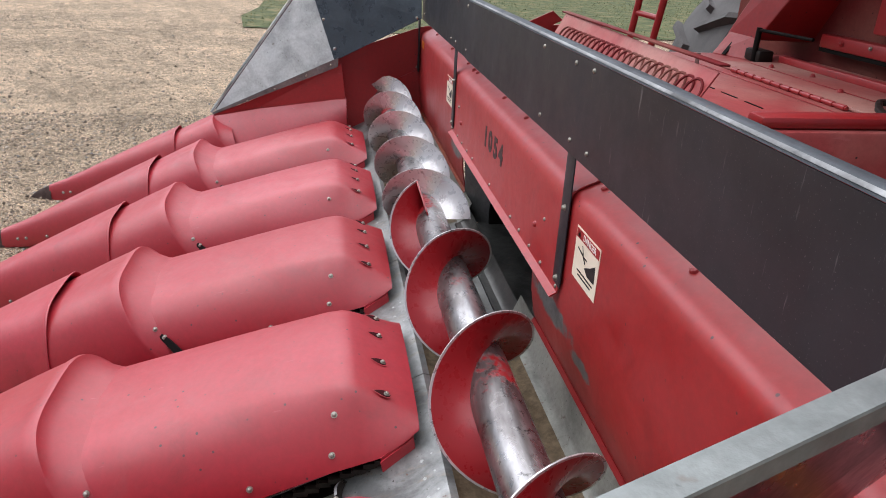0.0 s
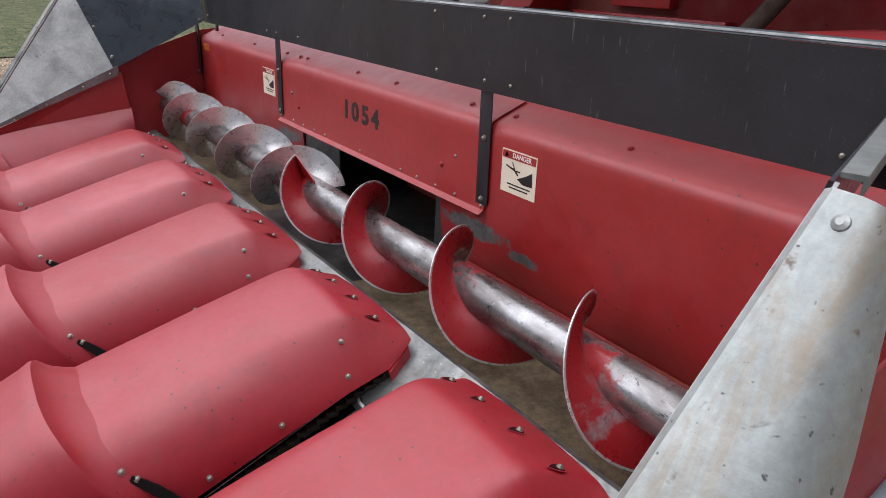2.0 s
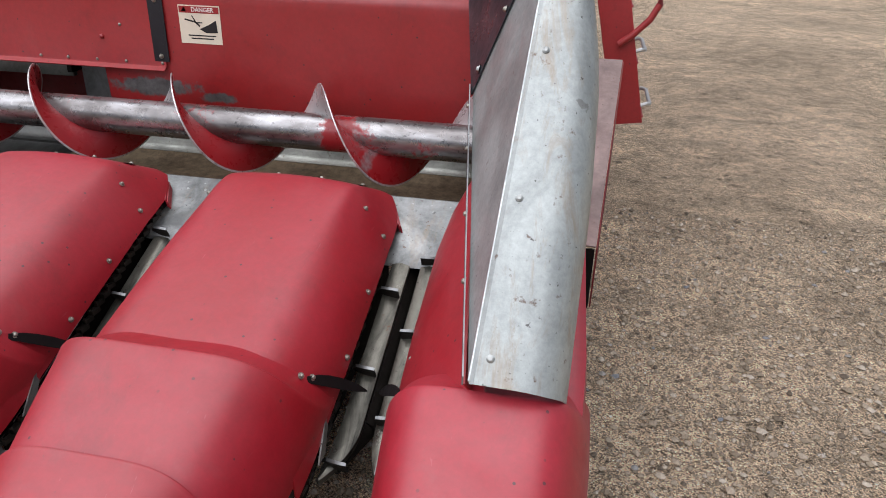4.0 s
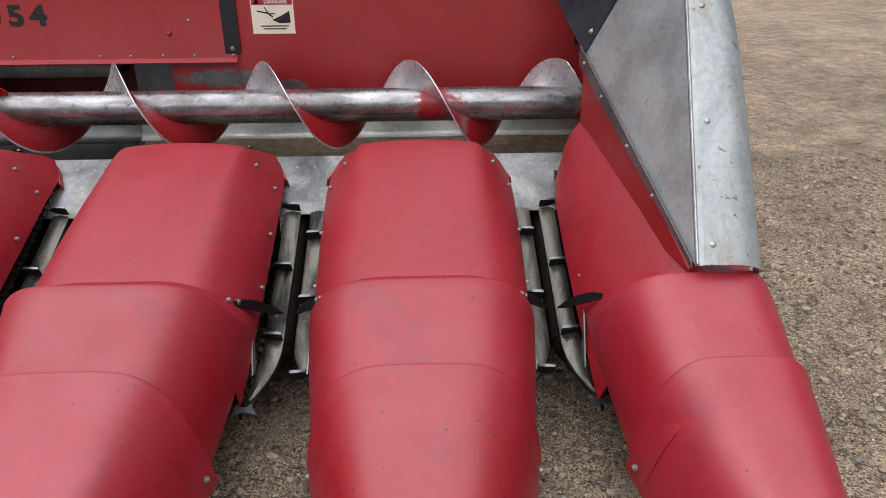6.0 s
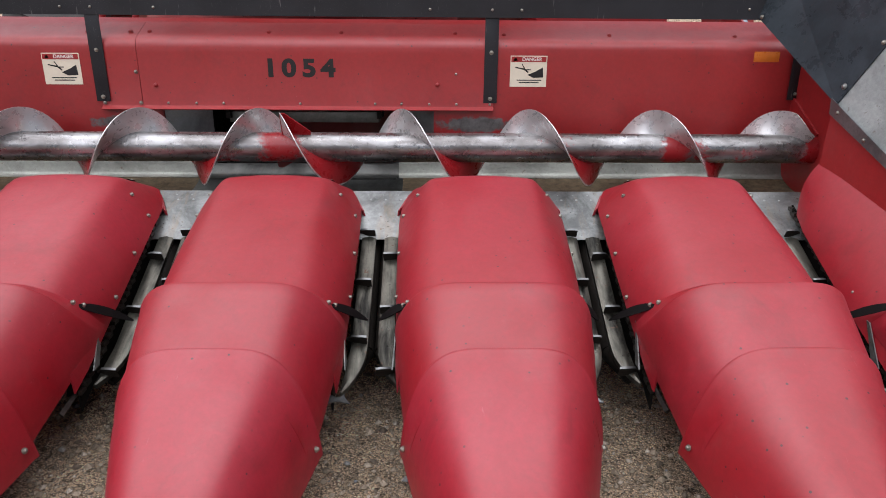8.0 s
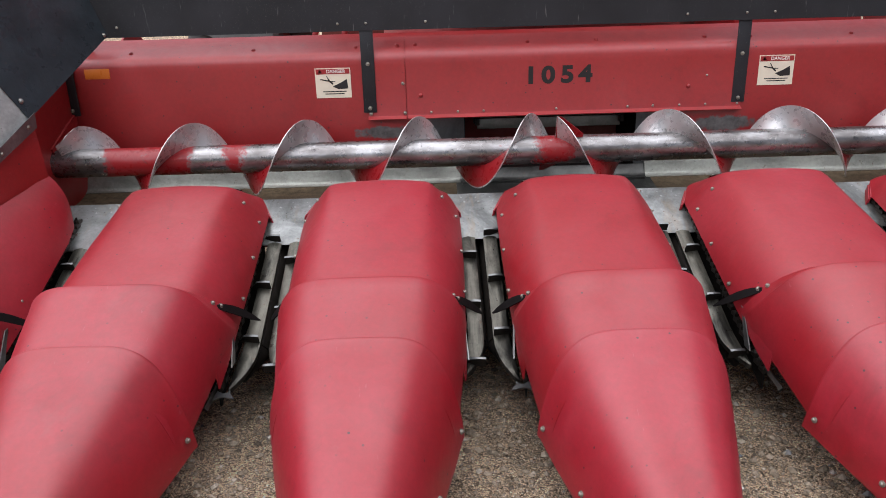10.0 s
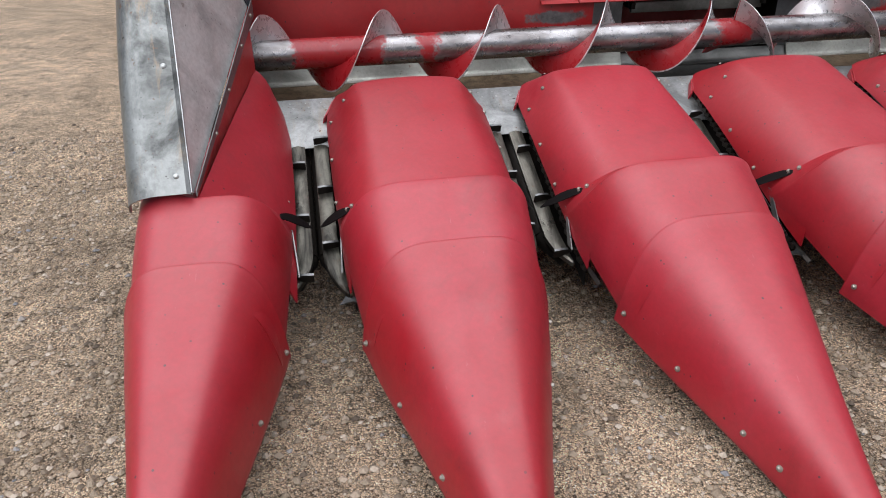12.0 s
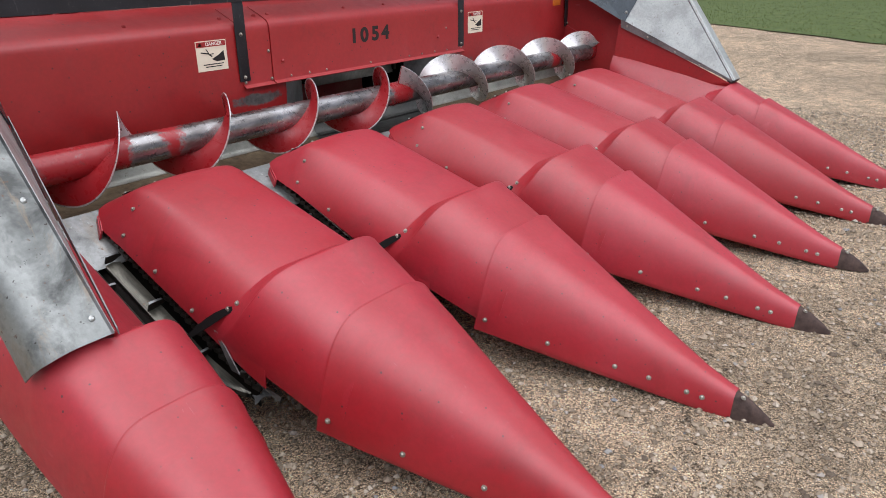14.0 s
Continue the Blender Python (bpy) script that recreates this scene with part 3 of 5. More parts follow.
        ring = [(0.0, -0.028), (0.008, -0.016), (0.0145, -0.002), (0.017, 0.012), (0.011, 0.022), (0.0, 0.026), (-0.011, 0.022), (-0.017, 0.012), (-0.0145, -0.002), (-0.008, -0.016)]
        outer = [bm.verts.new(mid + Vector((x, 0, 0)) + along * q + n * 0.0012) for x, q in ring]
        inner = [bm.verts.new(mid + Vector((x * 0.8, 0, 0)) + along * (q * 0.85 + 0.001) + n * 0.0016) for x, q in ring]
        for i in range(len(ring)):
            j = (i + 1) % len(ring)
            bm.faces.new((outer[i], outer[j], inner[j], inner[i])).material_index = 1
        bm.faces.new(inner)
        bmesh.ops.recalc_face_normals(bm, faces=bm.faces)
        part("bolt_pocket", bm, [POCKET, RED], t, "flat dark wedge painted as the shade of a bolt pocket")
        bolt(t, mid + n * 0.001 + along * 0.012, n)
    return t


for i in range(-2, 3):
    divider(i * PITCH)

# ---- the end dividers ----
for side in (-1, 1):
    e = divider(side * 2.22, 0.79, "narrow red end divider beside the steel side shield", True, side)
    s = side
    # inner cover: a broad plane from the row edge up to the end sheet
    lowk = [(-0.47, -0.215, 0.530), (-0.53, -0.246, 0.495), (-0.62, -0.259, 0.458), (-0.85, -0.262, 0.365), (-1.0, -0.260, 0.300), (-1.30, -0.250, 0.175)]
    upk = [(-0.47, -0.150, 0.695), (-0.53, -0.145, 0.685), (-0.62, -0.135, 0.67), (-0.85, -0.095, 0.63), (-1.0, -0.072, 0.605), (-1.30, -0.02, 0.54)]
    rows = []
    for (y, x0, z0), (_, x1, z1) in zip(lowk, upk):
        row = []
        for f in np.linspace(0, 1, 9):
            b = 0.022 * math.sin(math.pi * f) ** 0.8
            row.append((s * (0.007 + x0 + (x1 - x0) * f - b * 0.75), y, z0 + (z1 - z0) * f + b * 0.6))
        rows.append(row if s > 0 else row[::-1])
    part("inner_cover", shell(rows, 0.005), RED, e)
    for x, y, z in ((-0.160, -0.60, 0.598), (-0.214, -0.60, 0.510), (-0.221, -0.782, 0.430), (-0.225, -0.962, 0.352), (-0.165, -1.02, 0.415)):
        bolt(e, (s * (x - 0.007), y, z + 0.008), (-s, 0, 0.6))
    # outer cover, rounded at the back
    rows = []
    for y, sh, zt in ((0.03, 0.55, 0.64), (0.01, 0.8, 0.68), (-0.04, 0.95, 0.705), (-0.12, 1, 0.71), (-0.4, 1.05, 0.67), (-0.7, 1.15, 0.60), (-0.9, 1.22, 0.55), (-1.05, 1.28, 0.51), (-1.2, 1.28, 0.46)):
        row = []
        for f in np.linspace(0, 1, 12):
            a = f * math.pi / 2
            row.append((s * (-0.003 + 0.15 * sh * math.sin(a) ** 0.7), y, zt - 0.05 + 0.05 * math.cos(a) ** 0.7 - (0.26 - 0.09 * max(0, -y - 0.5)) * max(0, f - 0.75) * 4))
        rows.append(row if s > 0 else row[::-1])
    part("outer_cover", shell(rows, 0.005), RED, e)
    for y, z in ((-0.1, 0.6), (-0.35, 0.56), (-0.9, 0.47)):
        bolt(e, (s * 0.148, y, z), (s, 0, 0.1))
    # rubber flap
    bm = bmesh.new()
    rows = []
    for f in np.linspace(0, 1, 7):
        x = -s * (0.218 + 0.085 * f)
        wd = 0.002 + 0.0115 * math.sin(math.pi * min(1, 0.12 + f * 0.88)) ** 0.7
        row = [(x, -1.15 + 0.14 * f + wd * 0.6 * u, 0.398 - 0.115 * f ** 1.2 + wd * 0.8 * u) for u in (-1, 0, 1)]
        rows.append(row if s < 0 else row[::-1])
    part("ear_flap", shell(rows, 0.005), RUBBER, e, "black rubber ear flap")
    part("wear_strip", plate([(-s * 0.243, -1.08, 0.315), (-s * 0.245, -1.10, 0.315), (-s * 0.255, -1.205, 0.208), (-s * 0.255, -1.165, 0.208)], 0.004), DECK, e, "bright bare wear strip")


# ---- the row units between the dividers ----
def deck_z(y):
    return 0.53 + 0.43 * (y + 0.33)


def fin_mesh():
    """An arched lug of the gathering chain, overhanging forward, dark-faced for its shadow, with a bright worn rim."""
    rows = []
    for f in np.linspace(-0.12, 1, 12):
        u = min(1.0, max(0.0, f))
        x = 0.064 * f
        top = 0.004 + 0.034 * math.sqrt(max(0.0, 1 - (1 - u) ** 2.2)) - 0.004 * u ** 4
        bow = -0.012 * math.sin(math.pi * u * 0.8) - 0.008 * u ** 3
        rows.append([(x, bow, -0.004), (x, bow - 0.001, top * 0.55), (x, bow - 0.003, top), (x, bow + 0.005, top + 0.0015)])
    bm = shell(rows, 0.004)
    bm.normal_update()
    for f in bm.faces:
        # upward faces take the paler rim; the rest is coloured dark as shadow
        f.material_index = 1 if abs(f.normal.z) > 0.7 and f.calc_center_median().z > 0.008 else 0
    return bm


def claw_mesh():
    """A lug as it swings round the front of the chain: a hook with hollow sides."""
    base = [(-0.036, 0.014), (-0.010, 0.006), (0.006, 0.012), (0.014, 0.026), (0.021, 0.011), (0.034, -0.001), (0.050, -0.014), (0.030, -0.013), (0.008, -0.009), (-0.014, -0.014), (-0.036, -0.030)]
    bm = plate([(x, y, 0.004 + 0.2 * max(0.0, x)) for x, y in base], 0.006)
    return bm


def lug_data(name, bm, mats):
    me = bpy.data.meshes.new(name)
    bm.to_mesh(me)
    bm.free()
    for m in mats:
        me.materials.append(m)
    return me


FIN = lug_data("chain_lug", fin_mesh(), (CHAIN, DARKSTEEL))
CLAW = lug_data("chain_lug", claw_mesh(), (DARKSTEEL,))


def row_unit(cx, flip):
    u = thing("row_unit", "grimy row unit with worn stripper plates and lugged gathering chains", "row unit", "row units of the header", (cx, 0, 0))
    prof = [(-0.325, 0.505), (-0.328, 0.527), (-0.34, 0.530), (-0.40, deck_z(-0.40)), (-0.57, deck_z(-0.57)), (-0.58, deck_z(-0.58) - 0.012)]
    bm = strip_of([(y, z) for y, z in prof], -0.3795, 0.3795, 0.005)
    part("deck_sheet", bm, DECK, u, "shiny scuffed steel deck sheet")
    for x in (-0.06, 0.0, 0.06):
        for y in (-0.36, -0.385):
            bolt(u, (x + 0.012 * (y < -0.37), y, deck_z(y) + 0.001), (0, -0.39, 0.92), BOLT_DULL)
    for s in (-1, 1):
        rows = []
        last = -1.225 if s * flip > 0 else -1.195
        for y in list(np.linspace(-0.575, -1.05, 8)) + list(np.linspace(-1.08, last, 8)):
            z = deck_z(y) - 0.004
            t = max(0.0, (-y - 1.06) / (-last - 1.06)) ** 1.8
            e = 0.069 + 0.025 * max(0.0, -y - 1.06) / 0.2
            a = 0.016
            a = a + (e - 0.006 - a) * t
            row = [(s * a, y, z - 0.016), (s * a, y, z - 0.001), (s * (a + 0.0015), y, z), (s * (a + (e - a) * 0.5), y, z + 0.0035), (s * e, y, z), (s * e, y, z - 0.012)]
            rows.append(row[::-1] if s < 0 else row)
        part("stripper_plate", shell(rows, 0.005), PLATE, u, angle=25)
        # gathering chain, link by link
        bm = bmesh.new()
        for i in range(29):
            y = -0.45 - i * 0.028
            z = deck_z(y) + 0.016
            w = 0.009 if i % 2 else 0.0055
            x = s * (0.094 + (0.01 * max(0, -y - 1.1) / 0.15))
            box(bm, (x - w, y - 0.017, z - 0.007), (x + w, y + 0.017, z + 0.007), 0.0)
            bmesh.ops.create_cone(bm, cap_ends=True, segments=6, radius1=0.004, radius2=0.0035, depth=0.005, matrix=Matrix.Translation((x, y - 0.014, z + 0.009)))
        tagged(part("gathering_chain", bm, CHAINLINK, u, "oily black gathering chain", False), kind="stuff")
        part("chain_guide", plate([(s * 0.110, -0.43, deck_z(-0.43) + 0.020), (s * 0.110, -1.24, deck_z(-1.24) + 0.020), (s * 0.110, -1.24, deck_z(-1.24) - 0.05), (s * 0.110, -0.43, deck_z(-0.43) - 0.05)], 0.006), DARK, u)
        part("guide_rim", plate([(s * 0.1085, -0.52, deck_z(-0.52) + 0.026), (s * 0.1085, -1.20, deck_z(-1.20) + 0.026), (s * 0.112, -1.20, deck_z(-1.20) + 0.023), (s * 0.112, -0.52, deck_z(-0.52) + 0.023)], 0.002), DECK, u, "thin bright rim of the chain guide")
        # the guide bends down and outward at the front
        part("guide_nose", plate([(s * 0.100, -1.16, deck_z(-1.16) + 0.004), (s * 0.112, -1.16, deck_z(-1.16) + 0.012), (s * 0.146, -1.30, deck_z(-1.30) + 0.008), (s * 0.136, -1.30, deck_z(-1.30) - 0.002)], 0.015), CHAINLINK, u)
        for i in range(4):
            y = (-0.573 if s * flip > 0 else -0.690) - i * 0.237
            if y < -1.32:
                continue
            if y < -1.25:
                m = Matrix.Translation((s * 0.088, y + 0.018, deck_z(y + 0.03) + 0.006)) @ Matrix.Rotation(radians(23), 4, "X") @ Matrix.Diagonal((-s * 0.8, 0.8, 0.8, 1)) @ Matrix.Rotation(radians(-14), 4, "Z")
                share("chain_lug", CLAW, m, u)
            else:
                m = Matrix.Translation((s * 0.082, y + 0.01, deck_z(y) + 0.002)) @ Matrix.Rotation(radians(23), 4, "X") @ Matrix.Diagonal((-s, 1, 1, 1))
                share("chain_lug", FIN, m, u)
        # snapping roll below the slot, tapering to a spiral point
        bm = bmesh.new()
        tube_between(bm, (s * 0.0436, -0.46, deck_z(-0.46) - 0.085), (s * 0.0436, -1.00, deck_z(-1.00) - 0.085), 0.0435, 12)
        part("snapping_roll", bm, CHAIN, u)
        bm = bmesh.new()
        tube_between(bm, (s * 0.0436, -1.00, deck_z(-1.00) - 0.085), (s * 0.070, -1.12, deck_z(-1.12) - 0.075), 0.043, 10, 0.012)
        part("roll_point", bm, CHAIN, u)
        # side frame, near-black for the shade under the covers
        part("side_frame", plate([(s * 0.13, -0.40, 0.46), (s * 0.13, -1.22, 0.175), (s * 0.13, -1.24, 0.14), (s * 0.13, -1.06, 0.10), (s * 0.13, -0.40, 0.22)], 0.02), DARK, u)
    return u


for i, flip in zip(range(-3, 3), (1, -1, 1, -1, -1, 1)):
    row_unit((i + 0.5) * PITCH, flip)


# ---- the header's back and trough ----
header = thing("corn_header_frame", "red painted sheet-metal back and trough of a corn header", "corn header")
back = [(0.030, 0.598), (0.020, 0.625), (0.006, 0.70), (0.0, 0.80), (0.0, 0.95), (0.0, 1.040), (0.0, 1.062), (0.002, 1.074), (0.007, 1.084), (0.015, 1.092), (0.026, 1.0985), (0.040, 1.1045), (0.055, 1.1105), (0.09, 1.1245), (0.13, 1.140), (0.24, 1.165)]
END = 2.19
for s in (-1, 1):
    x0, x1 = sorted((s * 0.585, s * END))
    part("back_sheet", strip_of(back[::-1], x0, x1, 0.005, 4), RED_BACK, header)
    # lower lip of the red sheet with a rusty edge
    part("sheet_lip", strip_of([(0.012, 0.592), (0.020, 0.603), (0.032, 0.600)], x0, x1, 0.004), RUSTLIP, header)
part("upper_back_sheet", strip_of(back[:3:-1], -0.585, 0.585, 0.005), RED_SHEET, header)
trough = [(-0.328, 0.522), (-0.331, 0.50), (-0.32, 0.485), (-0.28, 0.478), (-0.20, 0.476), (-0.12, 0.482), (-0.06, 0.494), (-0.02, 0.508), (0.004, 0.522), (0.020, 0.560)]
for lo, hi in ((-END, -0.45), (0.45, END)):
    part("trough_floor", strip_of(trough[::-1], lo, hi, 0.005, 3), STRAW, header, "steel trough floor strewn with dry chaff")
part("throat_sill", strip_of(trough[::-1], -0.4495, 0.4495, 0.005, 2), SILL, header, "dark worn steel sill before the throat")
for s in (-1, 1):
    x0, x1 = sorted((s * 0.43, s * END))
    part("wear_strip", strip_of([(0.022, 0.596), (0.008, 0.560), (-0.006, 0.526), (-0.016, 0.514), (-0.034, 0.506)], x0, x1, 0.004), SHINY, header, "bright worn steel strip behind the auger")
# throat side panels beside the feeder opening
for s in (-1, 1):
    part("throat_side", plate([(s * 0.585, 0.010, 0.83), (s * 0.405, 0.10, 0.83), (s * 0.405, 0.10, 0.500), (s * 0.50, 0.030, 0.500), (s * 0.585, 0.028, 0.530)], 0.006), DARKSTEEL, header, "bare grey steel throat panel")
    # walls, roof and back carry the throat's shade in their near-black colour
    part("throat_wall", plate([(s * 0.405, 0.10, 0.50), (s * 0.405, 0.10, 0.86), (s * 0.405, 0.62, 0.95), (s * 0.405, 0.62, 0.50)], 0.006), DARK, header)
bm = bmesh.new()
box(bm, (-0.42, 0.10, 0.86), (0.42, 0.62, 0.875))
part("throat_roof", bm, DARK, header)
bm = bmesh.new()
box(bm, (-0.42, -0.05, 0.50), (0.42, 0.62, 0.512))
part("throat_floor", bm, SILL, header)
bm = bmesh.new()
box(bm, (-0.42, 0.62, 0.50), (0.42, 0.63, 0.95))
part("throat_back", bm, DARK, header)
for s in (-1, 1):
    bm = bmesh.new()
    for i in range(16):
        y = 0.13 + i * 0.03
        w = 0.016 if i % 2 else 0.010
        box(bm, (s * 0.34 - w, y - 0.018, 0.745 + 0.12 * (y - 0.13)), (s * 0.34 + w, y + 0.018, 0.775 + 0.12 * (y - 0.13)))
    part("feeder_chain", bm, CHAIN, header, "", False)
for i in range(3):
    bm = bmesh.new()
    box(bm, (-0.34, 0.13 + 0.15 * i, 0.725 + 0.02 * i), (0.34, 0.155 + 0.15 * i, 0.775 + 0.02 * i), 0.004)
    part("feeder_slat", bm, steel("dull_slat_steel", (0.32, 0.31, 0.29), 0.45, 0.8, 0.6, 0.3) if i == 0 else bpy.data.materials["dull_slat_steel"], header)
# bottom beam and rear face close the frame
bm = bmesh.new()
box(bm, (-END, -0.28, 0.30), (END, 0.02, 0.44), 0.01)
part("bottom_beam", bm, RED_SHEET, header)
for lo, hi in ((-END, -0.45), (0.45, END)):
    bm = bmesh.new()
    box(bm, (lo, 0.24, 0.44), (hi, 0.26, 1.15))
    part("rear_sheet", bm, RED_SHEET, header)
for x, y, z in [(sx * a, 0.060, 1.1145) for sx in (-1, 1) for a in (0.885, 1.34, 1.885)]:
    b = bolt(header, (x, y, z), (0, -0.35, 0.93), BOLT_RED)
    bm = bmesh.new()
    box(bm, (-0.024, -0.02, 0), (0.024, 0.02, 0.004), 0.0015, Matrix.Translation((x, y, z - 0.002)) @ Matrix.Rotation(radians(20), 4, "X"))
    part("square_washer", bm, RED_SHEET, header)

# centre plate with the model number
plate_prof = [(0.14, 1.1535), (0.055, 1.1195), (0.040, 1.1135), (0.024, 1.1065), (0.010, 1.099), (0.0, 1.090), (-0.006, 1.078), (-0.009, 1.064), (-0.009, 1.04), (-0.009, 0.828), (-0.012, 0.818), (-0.032, 0.806)]
part("centre_plate", strip_of(plate_prof, -0.662, 0.842, 0.004, 4), RED_SHEET, header)
part("centre_plate", strip_of([(y + 0.0045, z - 0.0015) for y, z in plate_prof], -0.838, -0.6665, 0.004), RED_SHEET, header)
for x in (-0.826, -0.673, -0.555, -0.435, -0.319, 0.009, 0.331, 0.445, 0.565, 0.683, 0.827):
    bolt(header, (x, -0.010, 0.832), (0, -1, 0))
for x, z in ((-0.678, 0.962), (0.679, 0.960), (-0.60, 0.908), (0.60, 0.915)):
    bolt(header, (x, -0.010, z), (0, -1, 0), BOLT_SMALL if z > 0.95 else BOLT_RED)
for x in (-0.70, -0.62, -0.118, 0.19, 0.675):
    bolt(header, (x, 0.050, 1.1185), (0, -0.35, 0.93), BOLT_RED)
for s in (-1, 1):
    bm = bmesh.new()
    box(bm, (s * 0.828 - 0.029, -0.0145, 0.838), (s * 0.828 + 0.029, -0.0105, 1.225), 0.001)
    part("strap", bm, BLACK, header, "black steel strap")
    for z in (0.857, 1.050):
        bolt(header, (s * 0.828, -0.0145, z), (0, -1, 0), BOLT_MID)


def letters(text, size, material, name, parent, at, depth=0.002, bold=0.0):
    """Raised or printed characters on an upright face that looks towards -y."""
    cu = bpy.data.curves.new(name, "FONT")
    cu.body, cu.size, cu.extrude, cu.offset = text, size, depth, bold
    cu.align_x, cu.align_y = "CENTER", "CENTER"
    tmp = bpy.data.objects.new(name, cu)
    me = bpy.data.meshes.new_from_object(tmp)
    bpy.data.objects.remove(tmp)
    bpy.data.curves.remove(cu)
    me.materials.clear()
    me.materials.append(material)
    ob = new(name, me)
    ob.parent = parent
    ob.matrix_basis = Matrix.Translation(at) @ Matrix.Rotation(radians(90), 4, "X")
    return ob


for ch, x in zip("1054", (-0.108, -0.030, 0.055, 0.136)):
    letters(ch, 0.100, INK, "numeral", header, (x, -0.0125, 0.978), 0.0015, 0.0042).scale = (1.18, 1, 1)


def decal(x0, z0):
    """A cream danger label with a red band, a black pictogram and two lines of small print."""
    d = thing("warning_decal", "cream danger decal with red band on the red sheet", "decal", "danger decals on the header", (x0, -0.0066, z0))
    bm = bmesh.new()
    box(bm, (0, 0, 0), (0.157, 0.0012, 0.130))
    part("label_sheet", bm, CREAM, d, smooth=False)
    bm = bmesh.new()
    box(bm, (0.004, -0.0009, 0.104), (0.153, 0.0, 0.126))
    part("red_band", bm, DECAL_RED, d, smooth=False)
    letters("DANGER", 0.021, WHITE, "band_word", d, (0.092, -0.0013, 0.1148), 0.0003, 0.0003)
    bm = plate([(0.012, -0.0009, 0.108), (0.032, -0.0009, 0.108), (0.022, -0.0009, 0.124)], 0.0006)
    part("warning_triangle", bm, WHITE, d, smooth=False)
    bm = plate([(0.075, -0.0005, 0.050), (0.112, -0.0005, 0.066), (0.140, -0.0005, 0.082), (0.143, -0.0005, 0.040), (0.10, -0.0005, 0.038)], 0.0005)
    part("pictogram_wedge", bm, INK, d, smooth=False)
    bm = bmesh.new()
    for a, b, w in (((0.022, 0.082), (0.060, 0.074), 0.005), ((0.056, 0.078), (0.078, 0.060), 0.006), ((0.050, 0.095), (0.062, 0.076), 0.004), ((0.066, 0.072), (0.088, 0.072), 0.004)):
        p, q = Vector((a[0], 0, a[1])), Vector((b[0], 0, b[1]))
        n = Vector((-(q - p).z, 0, (q - p).x)).normalized() * w / 2
        vs = [bm.verts.new(v + Vector((0, -0.0009, 0))) for v in (p - n, q - n, q + n, p + n)]
        bm.faces.new(vs)
    part("pictogram_bars", bm, INK, d, smooth=False)
    for z, a, b in ((0.026, 0.03, 0.135), (0.016, 0.04, 0.125)):
        bm = bmesh.new()
        box(bm, (a, -0.0007, z), (b, 0.0, z + 0.004))
        part("print_line", bm, INK, d, smooth=False)


decal(0.911, 0.908)
decal(-1.065, 0.907)
for s in (-1, 1):
    bm = bmesh.new()
    cx = 2.010 if s > 0 else -2.022
    box(bm, (cx - 0.055, -0.0065, 1.018), (cx + 0.055, -0.0025, 1.061), 0.001)
    tagged(part("reflector", bm, ORANGE), "flat orange reflector strip on the red sheet", "reflector", "reflectors")

# ---- the auger ----
AX, AZ = -0.225, 0.688
auger = thing("cross_auger", "cross auger with worn red paint and bright steel flights", "auger")
bm = bmesh.new()
tube_between(bm, (-2.165, AX, AZ), (2.165, AX, AZ), 0.060, 40)
part("auger_tube", bm, TUBE, auger, "steel tube with patches of red paint")


def flight(s, top_x, x_in, x_out, lead):
    """A helical flight whose outer face kept its red paint and whose inner face is bare."""
    bm = bmesh.new()
    n = int((x_out - x_in) / lead * 44)
    rows = []
    for i in range(n + 1):
        x = x_in + (x_out - x_in) * i / n
        a = (x - top_x) / lead * 2 * math.pi
        r1 = 0.157 if x < x_out - 0.06 else 0.157 - 0.05 * (x - x_out + 0.06) / 0.06
        rows.append([(s * (x + o), AX - r * math.sin(a), AZ + r * math.cos(a)) for r, o in ((0.055, -0.002), (0.085, -0.002), (0.125, -0.002), (r1, -0.002), (r1, 0.002), (r1 - 0.006, 0.002), (0.125, 0.002), (0.085, 0.002), (0.055, 0.002))])
    vs = [[bm.verts.new(p) for p in r] for r in rows]
    for i in range(n):
        for j in range(8):
            q = (vs[i][j], vs[i + 1][j], vs[i + 1][j + 1], vs[i][j + 1])
            f = bm.faces.new(q if s < 0 else q[::-1])
            f.material_index = 0 if j < 5 else 1
    bm.faces.new(vs[0])
    bm.faces.new(vs[-1][::-1])
    bmesh.ops.recalc_face_normals(bm, faces=bm.faces)
    return part("flight", bm, [FLIGHT_BARE, FLIGHT_RED], auger, angle=50)


flight(1, 0.465, -0.03, 2.11, 0.522)
flight(-1, 0.14, 0.02, 2.11, 0.478)
# red paddles at the starts of the two flights
for a, x0, x1 in ((0.32, -0.031, 0.085), (3.9, -0.08, 0.03)):
    bm = plate([(x0, 0, 0.052), (x0, 0, 0.155), (x0 + 0.02, 0, 0.155), (x1, 0, 0.075), (x1, 0, 0.052)], 0.005)
    bmesh.ops.transform(bm, matrix=Matrix.Translation((0, AX, AZ)) @ Matrix.Rotation(a, 4, "X"), verts=bm.verts)
    part("paddle", bm, FLIGHT_RED, auger, "red flat crop paddle")

# ---- the black wind screen above the back ----
screen = thing("wind_screen", "long black sheet screen bolted above the header back", "screen")
